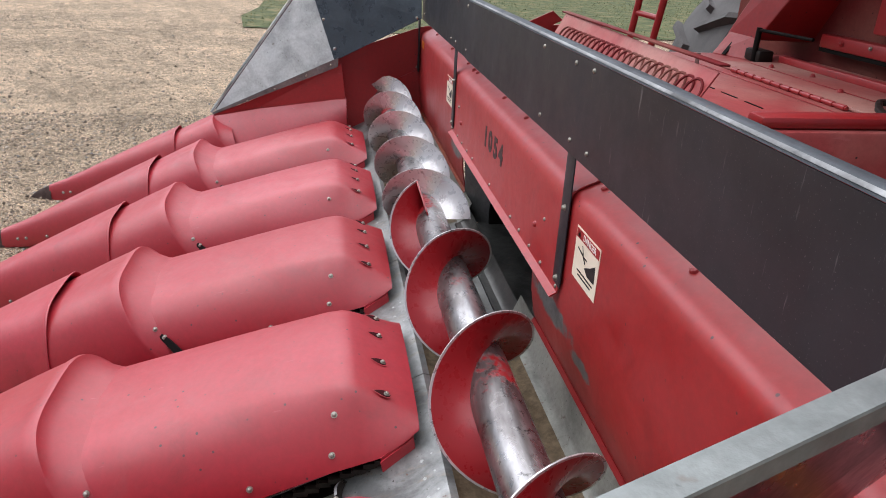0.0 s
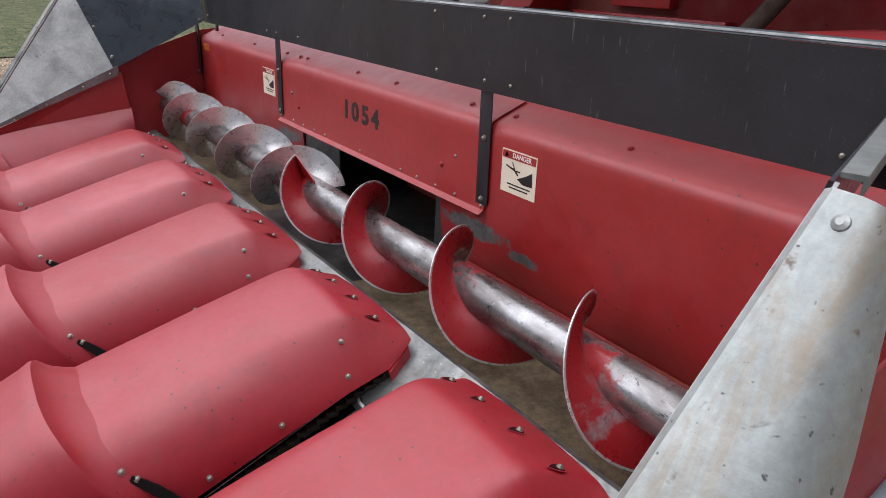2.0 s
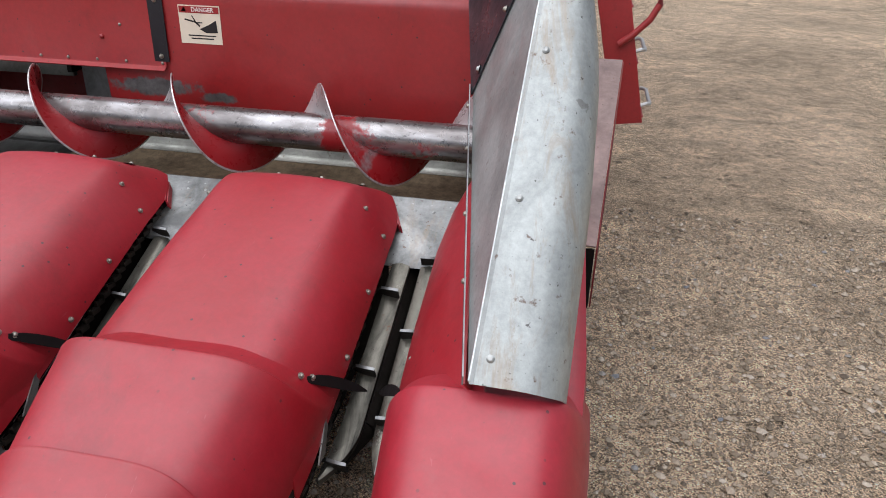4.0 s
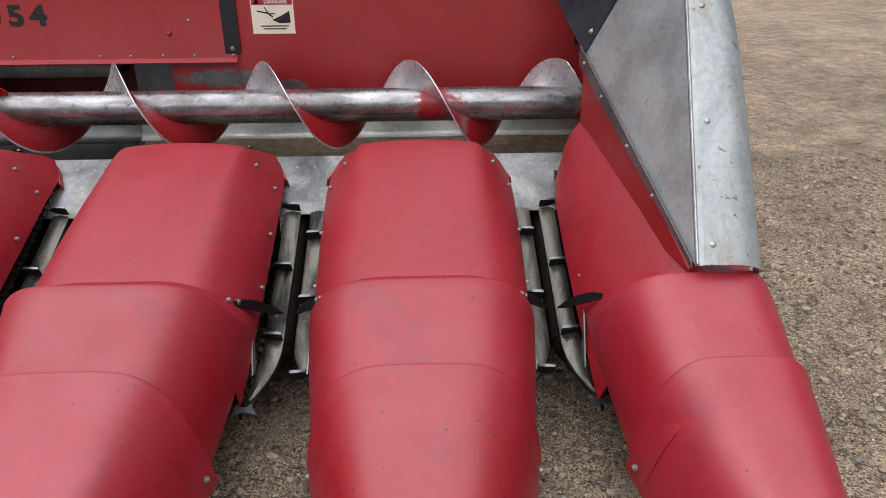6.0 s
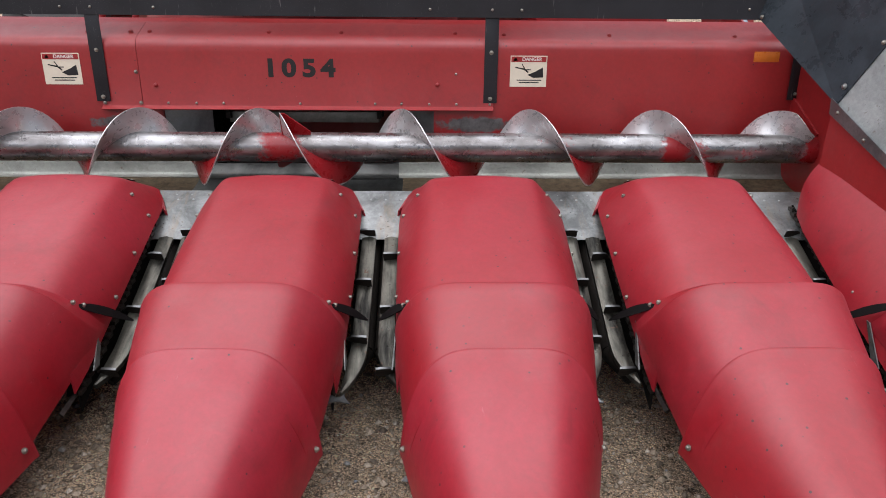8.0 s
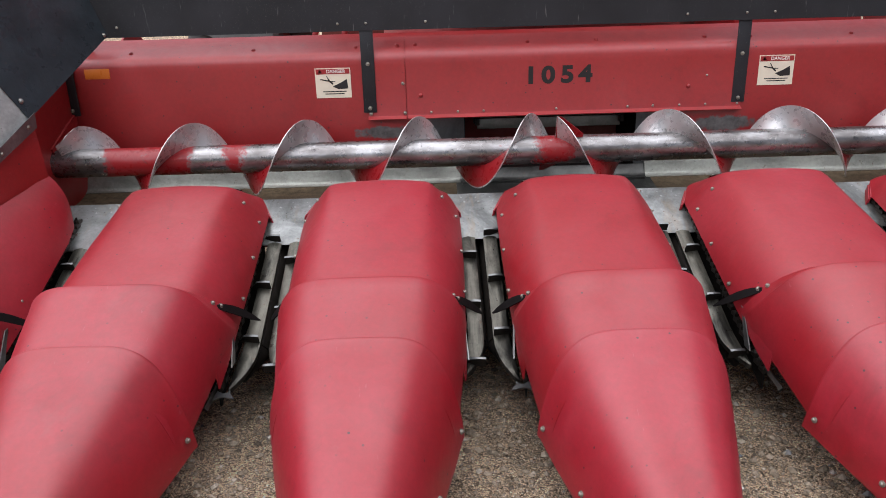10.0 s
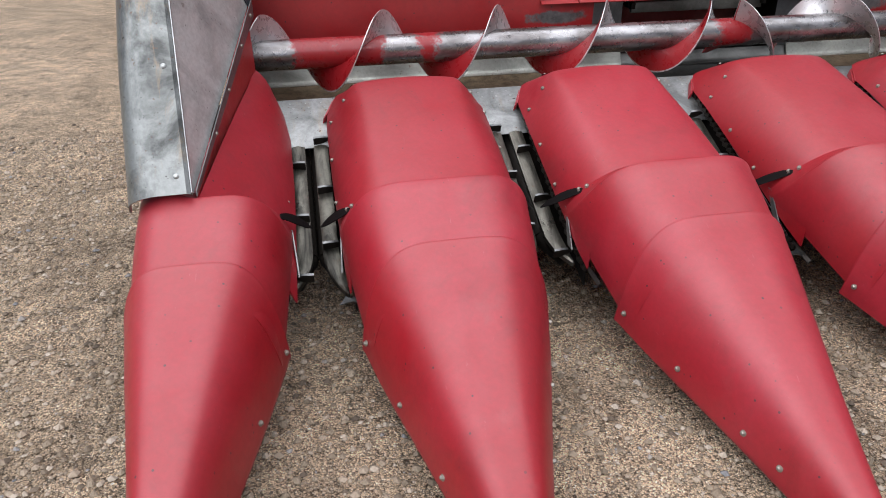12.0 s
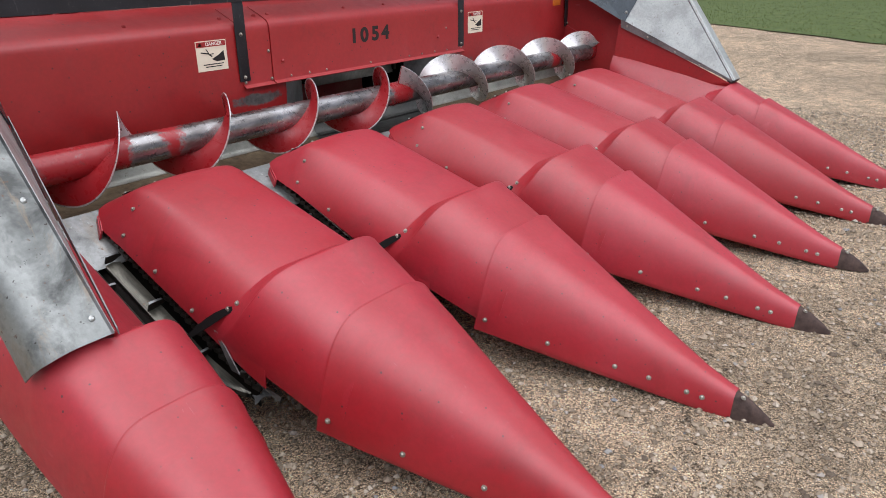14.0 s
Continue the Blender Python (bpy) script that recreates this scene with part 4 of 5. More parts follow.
for x0, x1, dy in ((-2.012, -0.50, 0.0), (-0.545, 2.012, -0.005)):
    fold = [(0.026 + dy, 1.4245), (0.006 + dy, 1.4300), (-0.006 + dy, 1.430), (-0.012 + dy, 1.4265), (-0.0145 + dy, 1.420)]
    part("top_fold", strip_of(fold, x0, x1, 0.003, 8), FOLD, screen, "worn blue-grey top fold")
    prof = [(-0.0145 + dy, 1.4195), (-0.0145 + dy, 1.30), (-0.0145 + dy, 1.191)]
    part("screen_panel", strip_of(prof, x0, x1, 0.003, 8), BLACK, screen)
    part("worn_top_edge", strip_of([(-0.0115 + dy, 1.4290), (-0.0145 + dy, 1.4270), (-0.0155 + dy, 1.4250)], x0, x1, 0.002, 4), WORNEDGE, screen, "top edge worn to bare metal")
for s in (-1, 1):
    for x, z in ((0.81, 1.400), (0.55, 1.400), (0.93, 1.402), (0.568, 1.222), (0.948, 1.222), (0.826, 1.222), (1.897, 1.232)):
        bolt(screen, (s * x, -0.0195 if s * x > -0.56 else -0.0145, z), (0, -1, 0), BOLT_SMALL)

# ---- the steel side shields at both ends ----
for s in (-1, 1):
    w = thing("side_shield", "stained galvanised side shield with dark rear panel and rolled edge", "side shield", "side shields", (s * 2.1, -0.6, 0.9))
    o = Vector((s * 2.1, -0.6, 0.9))
    V = lambda x, y, z: Vector((s * x, y, z)) - o
    B = V(2.048, -0.52, 0.93) if s > 0 else V(2.065, -0.515, 0.935)
    T = V(2.180, -1.300, 0.560) if s > 0 else V(2.222, -1.300, 0.552)
    A = V(2.234, -0.700, 1.357) if s > 0 else V(2.270, -0.690, 1.375)
    C, D = V(1.945, -0.03, 1.200), V(2.026, -0.03, 1.425)
    K = A.lerp(T, 0.33)
    edge = lambda f: A.lerp(K, f / 0.33) if f < 0.33 else K.lerp(T, (f - 0.33) / 0.67)
    order = (lambda p: p) if s < 0 else (lambda p: p[::-1])
    part("front_panel", plate(order([B, T, K, A]), 0.004), PALEPANEL if s > 0 else PANEL, w, "stained galvanised triangle panel", smooth=False)
    push = Vector((-s * 0.006, 0, 0))
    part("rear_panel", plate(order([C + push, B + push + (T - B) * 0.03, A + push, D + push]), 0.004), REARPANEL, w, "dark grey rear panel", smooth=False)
    # dark folded flange along the lower edge
    n = Vector((-s * 0.012, 0, 0))
    part("lower_flange", plate(order([B + n + Vector((0, 0.0, 0.012)), B + n + Vector((0, -0.005, -0.045)), T + n + Vector((0, -0.005, -0.004)), T + n + Vector((0, 0, 0.012))]), 0.003), DARKSTEEL, w, "dark folded lower flange")
    for f in (0.06, 0.25, 0.5, 0.72):
        p = B.lerp(T, f) + Vector((-s * 0.0125, 0, -0.014 + 0.006 * f))
        bolt(w, p, (-s, -0.1, 0.2), BOLT_MID)
    for p, me in ((B.lerp(A, 0.13) + Vector((-s * 0.012, 0, 0)), BOLT_BIG), (B.lerp(A, 0.5) + Vector((-s * 0.012, 0, 0)), BOLT_MID), (C.lerp(B, 0.06) + Vector((-s * 0.012, 0, 0.02)), BOLT_MID)):
        bolt(w, p, (-s, -0.1, 0.2), me)
    # rolled outer strip from apex to toe
    rows = []
    for f in np.linspace(0.012 if s > 0 else -0.01, 1.0, 12):
        p = edge(f)
        wd = float(np.interp(f, (0, 0.1, 0.2, 0.33, 0.6, 1), (0.056, 0.085, 0.113, 0.143, 0.166, 0.180) if s > 0 else (0.060, 0.090, 0.120, 0.150, 0.172, 0.185)))
        across = ((0.45, -0.018, 0.009), (0.58, -0.017, 0.007), (0.70, -0.012, 0.001), (0.80, -0.003, -0.008), (0.88, 0.010, -0.019), (0.94, 0.028, -0.034), (0.98, 0.055, -0.058), (0.985, 0.066, -0.068))
        rows.append([p + Vector((s * 0.003, -0.006, 0.002)), p + Vector((s * 0.004, -0.0145, 0.007)), p + Vector((s * 0.010, -0.0170, 0.0095))] + [p + Vector((s * wd * a, -0.018 + (b + 0.018) * wd / 0.185, 0.009 + (c - 0.009) * wd / 0.185)) for a, b, c in across])
        if s < 0:
            rows[-1].reverse()
    part("edge_bead", pipe([edge(f) + Vector((-s * 0.001, -0.008, 0.004)) for f in np.linspace(0.02, 0.995, 6)], 0.0036, 6), GALV, w, "thin folded bead along the strip")
    part("rolled_edge", shell([r[::-1] for r in rows], 0.004), STRIP if s > 0 else SMEARED, w, "rolled galvanised edge strip with dark smears" if s < 0 else "pale rolled galvanised edge strip with rust specks", angle=30)
    for f in (0.04 if s > 0 else 0.05, 0.33, 0.64, 0.95):
        p = edge(f) + Vector((s * 0.032, -0.0165, 0.0085))
        bolt(w, p, (0, -0.78, 0.62), BOLT_BIG)
    # top rail from the apex back to the screen
    bm = bmesh.new()
    d = (D - A).normalized()
    side_v = d.cross(Vector((0, 0, 1))).normalized()
    up_v = side_v.cross(d)
    ring = []
    for p in (A + d * 0.015 + Vector((s * 0.008, 0, 0.0)), D):
        ring.append([bm.verts.new(p + side_v * a + up_v * b) for a, b in ((-0.011, 0.006), (0.011, 0.006), (0.0118, 0.004), (0.0105, -0.012), (0.007, -0.012), (0.008, 0.0), (-0.011, 0.001))])
    for i in range(7):
        j = (i + 1) % 7
        bm.faces.new((ring[0][i], ring[0][j], ring[1][j], ring[1][i]))
    bm.faces.new(ring[0])
    bm.faces.new(ring[1])
    bmesh.ops.recalc_face_normals(bm, faces=bm.faces)
    part("top_rail", bm, DULLRAIL, w, "grey worn top rail", smooth=False)
    # black stay behind the shield
    bm = bmesh.new()
    box(bm, (-0.03, -0.004, -0.18), (0.03, 0.004, 0.18), 0.001, Matrix.Translation(V(2.152, -0.016, 1.04)))
    part("stay", bm, BLACK, w, "black flat stay")
    bolt(w, V(2.152, -0.022, 0.885), (0, -1, 0), BOLT_MID)
    part("outer_corner", plate(order([V(2.0, 0.10, 1.185), V(2.16, 0.10, 1.185), V(2.16, 0.10, 1.40), V(2.0, 0.10, 1.428)]), 0.004), BLACK, w, "black corner sheet", smooth=False)
    bm = bmesh.new()
    box(bm, (-0.022, -0.004, -0.17), (0.022, 0.004, 0.17), 0.001, Matrix.Translation(V(2.10, 0.088, 1.05)) @ Matrix.Rotation(radians(-s * 8), 4, "Y"))
    part("stay", bm, BLACK, w, "black flat stay")
    bolt(w, V(2.107, 0.085, 1.194), (0, -1, 0), BOLT_BIG)

# end sheets of the header, inside and outside
for s in (-1, 1):
    order = (lambda p: p) if s < 0 else (lambda p: p[::-1])
    S = lambda x, y, z: (s * x, y, z)
    part("end_sheet", plate(order([S(2.056 if s > 0 else 2.073, -0.50, 0.905), S(2.165 if s > 0 else 2.207, -1.29, 0.548), S(2.22, -1.27, 0.46), S(2.070, -0.45, 0.46)]), 0.005), RED_SHEET, header, smooth=False)
    part("end_wall", plate(order([S(2.158, 0.10, 1.14), S(2.158, 0.0, 1.13), S(2.158, -0.52, 0.95), S(2.158, -0.52, 0.42), S(2.158, 0.10, 0.42)]), 0.006), RED_SHEET, header, smooth=False)
    part("end_plate", plate(order([S(2.20, -0.26, 0.680), S(2.20, 0.08, 0.830), S(2.20, 0.84, 1.165), S(2.20, 0.94, 1.170), S(2.20, 1.0, 1.13), S(2.20, 1.20, 0.60), S(2.20, 1.0, 0.36), S(2.20, -0.26, 0.40)]), 0.025), RED_SHEET, header, smooth=False)
    # rounded upper edge of the end sheet, its sky reflection painted blue-grey
    bm = bmesh.new()
    tube_between(bm, S(2.183, -0.26, 0.7185), S(2.183, 0.83, 1.199) if s > 0 else S(2.183, 0.60, 1.097), 0.026, 14)
    part("end_rail", bm, BLUEGREY, header, "tube rail painted blue-grey as reflected sky")
    part("end_flange", plate(order([S(2.160, -0.26, 0.758), S(2.150, 0.83, 1.255), S(2.150, 0.90, 1.20), S(2.160, -0.20, 0.68)]), 0.010), RED_SHEET, header, smooth=False)
    for y, z in ((0.673, 0.99), (0.759, 0.873), (0.973, 1.088), (0.723, 0.626), (0.839, 0.523)):
        bolt(header, S(2.202, y, z), (s, 0, 0), BOLT_RED)
    # sloping drive cover outside the end
    g = thing("drive_cover", "sloping rusty drive cover outside the header end", "drive cover", "drive covers", S(2.3, -0.1, 0.68))
    oo = Vector(S(2.3, -0.1, 0.68))
    part("top_sheet", plate(order([Vector(p) - oo for p in (S(2.33, 0.29, 0.885), S(2.355, -0.47, 0.490), S(2.412, -0.47, 0.487), S(2.455, 0.29, 0.885))]), 0.004), RUSTY, g, "rust-stained top sheet", smooth=False)
    part("side_sheet", plate(order([Vector(p) - oo for p in (S(2.456, 0.29, 0.880), S(2.413, -0.47, 0.484), S(2.413, -0.47, 0.29), S(2.455, 0.29, 0.46))]), 0.004), RED_DUSTY_SHADED, g, smooth=False)
    part("end_flap", plate(order([Vector(p) - oo for p in (S(2.357, -0.475, 0.484), S(2.409, -0.475, 0.482), S(2.409, -0.475, 0.29), S(2.357, -0.475, 0.29))]), 0.004), DARK, g, smooth=False)

# ---- the combine harvester behind ----
combine = thing("combine_harvester", "red combine harvester with dusty feeder house and lugged front tyres", "combine harvester", at=(0, 2.4, 0))
co = Vector((0, 2.4, 0))


def cpart(name, lo, hi, mat, bevel=0.006, label="", m=None):
    bm = bmesh.new()
    box(bm, lo, hi, bevel, m)
    bmesh.ops.translate(bm, verts=bm.verts, vec=-co)
    return part(name, bm, mat, combine, label, angle=30)


cpart("feeder_house", (-0.78, 0.46, 0.50), (0.70, 1.60, 1.215), RED_TOP, 0.012, "dusty red feeder house")
cpart("top_cover", (-0.44, 1.012, 1.216), (0.56, 1.333, 1.228), RED_TOP, 0.005, "dusty hinged top cover")
cpart("rear_top_cover", (-0.44, 1.366, 1.216), (0.62, 1.48, 1.236), RED_TOP, 0.005)
cpart("cover_rib", (-0.47, 1.335, 1.216), (0.62, 1.365, 1.254), RED_SHEET, 0.006)
cpart("side_beam", (0.605, 0.56, 1.216), (0.685, 1.00, 1.252), RED_SHEET, 0.014)
# hinge rod of the top cover with its knuckles
for x0, x1, r in [(-0.25, 0.44, 0.0065)] + [(-0.245 + 0.058 * i, -0.205 + 0.058 * i, 0.0095) for i in range(12)]:
    bm = bmesh.new()
    tube_between(bm, (x0, 1.0, 1.224), (x1, 1.0, 1.224), r, 10)
    bmesh.ops.translate(bm, verts=bm.verts, vec=-co)
    part("hinge_rod" if r < 0.008 else "hinge_knuckle", bm, RED_SHEET, combine)
# pull rod with a hooked foot at the corner of the cover
bm = pipe([(-0.30, 0.80, 1.219), (-0.18, 0.79, 1.221), (-0.15, 0.79, 1.23), (-0.148, 0.79, 1.30)], 0.008, 8)
bmesh.ops.translate(bm, verts=bm.verts, vec=-co)
part("hook_rod", bm, RUSTY, combine, "thin rusty hook rod")
# greasy cable from the beam's end over the cover
bm = pipe([(0.60, 1.01, 1.232), (0.50, 1.06, 1.236), (0.40, 1.14, 1.236), (0.42, 1.24, 1.238)], 0.012, 8)
bmesh.ops.translate(bm, verts=bm.verts, vec=-co)
part("pull_cable", bm, CHAIN, combine, "greasy dark cable")
for i in range(4):
    cpart("slot", (0.02 + 0.15 * i, 0.725, 1.2155), (0.12 + 0.15 * i, 0.731, 1.2175), DARK, 0.0)
for x, y in ((0.2, 1.15), (-0.1, 1.25), (-0.3, 1.2), (0.3, 1.30)):
    bolt(combine, Vector((x, y, 1.2285)) - co, (0, 0, 1), BOLT_RED)
# this wall's shade is painted with the darker dusty red
cpart("front_wall", (-1.25, 1.56, 1.10), (1.25, 1.62, 2.9), RED_DUSTY_SHADED, 0.01)
cpart("wall_ledge", (-0.44, 1.49, 1.298), (0.53, 1.56, 1.352), RED_SHEET, 0.006)
cpart("ledge_slot", (-0.44, 1.494, 1.282), (0.53, 1.50, 1.297), DARK, 0.0)
for x in (-0.129, 0.045, 0.234):
    bolt(combine, Vector((x, 1.488, 1.335)) - co, (0, -1, 0), BOLT_MID)
bolt(combine, Vector((-0.30, 1.488, 1.330)) - co, (0, -1, 0), BOLT_RED)
cpart("wall_panel", (-0.16, 1.50, 1.386), (0.21, 1.56, 2.2), RED_SHEET, 0.008)
cpart("side_housing", (1.13, 0.86, 1.0), (1.85, 1.52, 1.372), RED_SHEET, 0.03)
cpart("latch_block", (-0.60, 1.25, 1.216), (-0.48, 1.32, 1.268), CHAIN, 0.01)
bm = bmesh.new()
tube_between(bm, (-0.52, 1.25, 1.22), (-0.52, 1.25, 1.36), 0.012)
tube_between(bm, (-0.52, 1.25, 1.35), (-0.22, 1.30, 1.35), 0.007)
bmesh.ops.translate(bm, verts=bm.verts, vec=-co)
part("latch_rod", bm, DARK, combine)
bm = pipe([(0.80 + 0.09 * f + 0.10 * f ** 3, 1.05 + 0.30 * f, 1.235 + 0.10 * f + 0.30 * f ** 2) for f in np.linspace(0, 1.6, 14)], 0.036)
bmesh.ops.translate(bm, verts=bm.verts, vec=-co)
part("hydraulic_hose", bm, DUSTYHOSE, combine, "thick dusty brown hose")
# hydraulic couplers: a T-headed post, an oily block and a coil of thin hose
cpart("coupler_block", (0.70, 1.07, 1.215), (0.80, 1.12, 1.262), CHAIN, 0.008, "oily coupler block")
bm = bmesh.new()
tube_between(bm, (0.675, 1.05, 1.215), (0.675, 1.05, 1.345), 0.008)
tube_between(bm, (0.650, 1.05, 1.348), (0.700, 1.05, 1.348), 0.009, 8)
bmesh.ops.translate(bm, verts=bm.verts, vec=-co)
part("coupler_post", bm, DARKSTEEL, combine, "grey T-headed coupler post")
for x, z, tilt in ((0.705, 1.268, 0.3), (0.735, 1.262, -0.5)):
    bm = pipe([(x + 0.055 * math.cos(a), 1.045 + 0.03 * math.sin(a + tilt), z + 0.040 * math.sin(a)) for a in np.linspace(-0.6, 5.2, 18)], 0.009)
    bmesh.ops.translate(bm, verts=bm.verts, vec=-co)
    part("coiled_hose", bm, RUBBER, combine, "short black coiled hose")
for x0, x1, y in ((-0.60, 0.55, 0.945), (-0.40, 0.50, 1.16)):
    cpart("cover_seam", (x0, y, 1.2155 if y < 1.03 else 1.2285), (x1, y + 0.006, 1.2185 if y < 1.03 else 1.2315), RED_SHEET, 0.002)
# slanted plate beside the feeder house
bm = bmesh.new()
face = [Vector(p) for p in ((-0.81, 1.270, 1.300), (-0.61, 1.300, 1.296), (-0.20, 1.42, 1.90), (-0.52, 1.40, 1.90))]
fr = [bm.verts.new(p - co) for p in face]
bk = [bm.verts.new(p + Vector((0.02, 0.26, 0.0)) - co) for p in face]
bm.faces.new(fr)
bm.faces.new(bk[::-1])
for a in range(4):
    b = (a + 1) % 4
    bm.faces.new((fr[b], fr[a], bk[a], bk[b]))
bmesh.ops.bevel(bm, geom=bm.edges, offset=0.006, segments=2, profile=0.5, affect="EDGES")
bmesh.ops.recalc_face_normals(bm, faces=bm.faces)
part("slant_leg", bm, RED_SHEET, combine, smooth=False)
part("leg_foot", plate([Vector(p) - co for p in ((-0.76, 1.185, 1.216), (-0.57, 1.255, 1.216), (-0.62, 1.312, 1.32), (-0.80, 1.282, 1.32))], 0.02, 0.003), RED_TOP, combine, smooth=False)
part("foot_slot", plate([Vector(p) - co for p in ((-0.700, 1.200, 1.222), (-0.682, 1.207, 1.222), (-0.722, 1.289, 1.312), (-0.738, 1.286, 1.312))], 0.004), DARK, combine, smooth=False)
cpart("axle_housing", (-1.5, 2.15, 0.65), (1.5, 2.6, 1.0), RED_DUSTY_SHADED, 0.02)
cpart("main_body", (-1.2, 1.62, 1.0), (1.2, 5.5, 3.2), RED_SHEET, 0.03)
# out-of-view block, added and sized to shade the front wall
cpart("cab", (-1.25, 0.72, 2.15), (1.25, 1.62, 3.6), RED_SHEET, 0.05)
# grip bar with a row of rings
part("grip_panel", plate([Vector(p) - co for p in ((-0.50, 0.375, 1.395), (-0.50, 0.30, 1.255), (0.74, 0.30, 1.255), (0.74, 0.375, 1.375))], 0.005), RED_TOP, combine, smooth=False)
cpart("grip_lip", (-0.54, 0.368, 1.390), (0.75, 0.398, 1.396), RED_DUSTY_SHADED, 0.002)
RING = bpy.data.meshes.new("grip_ring")
bm = bmesh.new()
loops = []
for i in range(14):
    a = 2 * math.pi * i / 14
    loops.append([bm.verts.new(((0.026 + 0.0042 * math.cos(b)) * math.cos(a), 0.0042 * math.sin(b), (0.042 + 0.0042 * math.cos(b)) * math.sin(a))) for b in np.linspace(0, 2 * math.pi, 7)[:-1]])
for i in range(14):
    for j in range(6):
        bm.faces.new((loops[i][j], loops[(i + 1) % 14][j], loops[(i + 1) % 14][(j + 1) % 6], loops[i][(j + 1) % 6]))
bmesh.ops.recalc_face_normals(bm, faces=bm.faces)
bm.to_mesh(RING)
bm.free()
RING.materials.append(RED_DUSTY_SHADED)
for i in range(24):
    x = -0.36 + i * 0.0465
    share("grip_ring", RING, Matrix.Translation(Vector((x, 0.325, 1.315)) - co) @ Matrix.Rotation(radians(-28), 4, "X") @ Matrix.Rotation(radians(25), 4, "Z"), combine)


def tread_mesh():
    """One bar of the tread, curving from the middle of the tyre to its shoulder."""
    bm = bmesh.new()
    rows = []
    for f in np.linspace(0, 1, 6):
        x, aa, r = 0.01 + 0.30 * f, 0.16 * f, 0.865 if f < 0.85 else 0.83
        rows.append([bm.verts.new((x, rr * math.sin(aa + da), rr * math.cos(aa + da))) for rr, da in ((0.79, -0.026), (r, -0.020), (r, 0.020), (0.79, 0.026))])
    for p, q in zip(rows, rows[1:]):
        for n in range(4):
            bm.faces.new((p[n], q[n], q[(n + 1) % 4], p[(n + 1) % 4]))
    bm.faces.new(rows[0])
    bm.faces.new(rows[-1][::-1])
    bmesh.ops.recalc_face_normals(bm, faces=bm.faces)
    me = bpy.data.meshes.new("tread_lug")
    bm.to_mesh(me)
    bm.free()
    me.materials.append(TYRE)
    return me


TREAD = tread_mesh()


def wheel(cx, cy=2.42, k=1.0):
    """A wheel of the machine: tyre with chevron lugs, and its rim."""
    c = Vector((cx, cy, 0.86 * k - 0.03)) - co
    prof = [(0.42, -0.20), (0.50, -0.27), (0.66, -0.31), (0.76, -0.30), (0.80, -0.27), (0.815, -0.15), (0.82, 0.0), (0.815, 0.15), (0.80, 0.27), (0.76, 0.30), (0.66, 0.31), (0.50, 0.27), (0.42, 0.20)]
    bm = bmesh.new()
    n = 48
    vs = [[bm.verts.new((x, r * math.sin(2 * math.pi * i / n), r * math.cos(2 * math.pi * i / n))) for r, x in prof] for i in range(n)]
    for i in range(n):
        for j in range(len(prof) - 1):
            bm.faces.new((vs[i][j], vs[i][j + 1], vs[(i + 1) % n][j + 1], vs[(i + 1) % n][j]))
    bmesh.ops.recalc_face_normals(bm, faces=bm.faces)
    bmesh.ops.scale(bm, verts=bm.verts, vec=(k, k, k))
    bmesh.ops.translate(bm, verts=bm.verts, vec=c)
    hub = new("wheel")
    hub.parent = combine
    part("tyre", bm, TYRE, hub, "dusty grey tractor tyre with deep lugs", angle=30)
    for i in range(40):
        m = Matrix.Translation(c) @ Matrix.Rotation(-2 * math.pi * i / 40, 4, "X") @ Matrix.Diagonal((k if i % 2 else -k, k, k, 1))
        share("tread_lug", TREAD, m, hub)
    bm = bmesh.new()
    tube_between(bm, c + Vector((-0.18, 0, 0)), c + Vector((0.18, 0, 0)), 0.43 * k, 32)
    part("rim", bm, RED_DUSTY_SHADED, hub)


wheel(-1.86)
wheel(1.45)
wheel(1.70, 6.6, 0.75)
wheel(-1.45, 6.6, 0.7)
# ladders at both sides of the machine
bm = bmesh.new()
for y0 in (1.25, 1.67):
    sub = plate([(2.09, y0, 2.10), (2.26, y0, 2.10), (2.632, y0, 0.425), (2.487, y0, 0.405)], 0.012, 0.002)
    tmp = bpy.data.meshes.new("rail_plate")
    sub.to_mesh(tmp)
    sub.free()
    bm.from_mesh(tmp)
    bpy.data.meshes.remove(tmp)
bmesh.ops.translate(bm, verts=bm.verts, vec=-co)
lad = part("ladder", bm, RED_SHEET, combine, "red steel access ladder, slanting outwards", smooth=False)
for i in range(5):
    z = 0.50 + 0.26 * i
    x = 2.62 - 0.222 * (z - 0.43)
    # a bright rounded tread of bent bar
    bm = pipe([(x, 1.27, z), (x + 0.035, 1.275, z + 0.012), (x + 0.055, 1.30, z + 0.01), (x + 0.058, 1.46, z), (x + 0.055, 1.62, z + 0.01), (x + 0.035, 1.645, z + 0.012), (x, 1.65, z)], 0.010, 8)
    bmesh.ops.translate(bm, verts=bm.verts, vec=-co)
    part("ladder_step", bm, STEP, lad, "bright bent-bar step")
    bm = bmesh.new()
    box(bm, (x - 0.10, 1.262, z - 0.055), (x + 0.03, 1.658, z - 0.045), 0.002)
    bmesh.ops.translate(bm, verts=bm.verts, vec=-co)
    part("ladder_step", bm, RED_SHEET, lad)
bm = pipe([(2.47, 1.225, 0.80), (2.53, 1.222, 0.845), (2.60, 1.222, 0.92), (2.635, 1.222, 0.99), (2.640, 1.222, 1.07), (2.60, 1.222, 1.30), (2.47, 1.222, 1.85)], 0.016)
bmesh.ops.translate(bm, verts=bm.verts, vec=-co)
part("grab_rail", bm, RED_SHEET, lad)
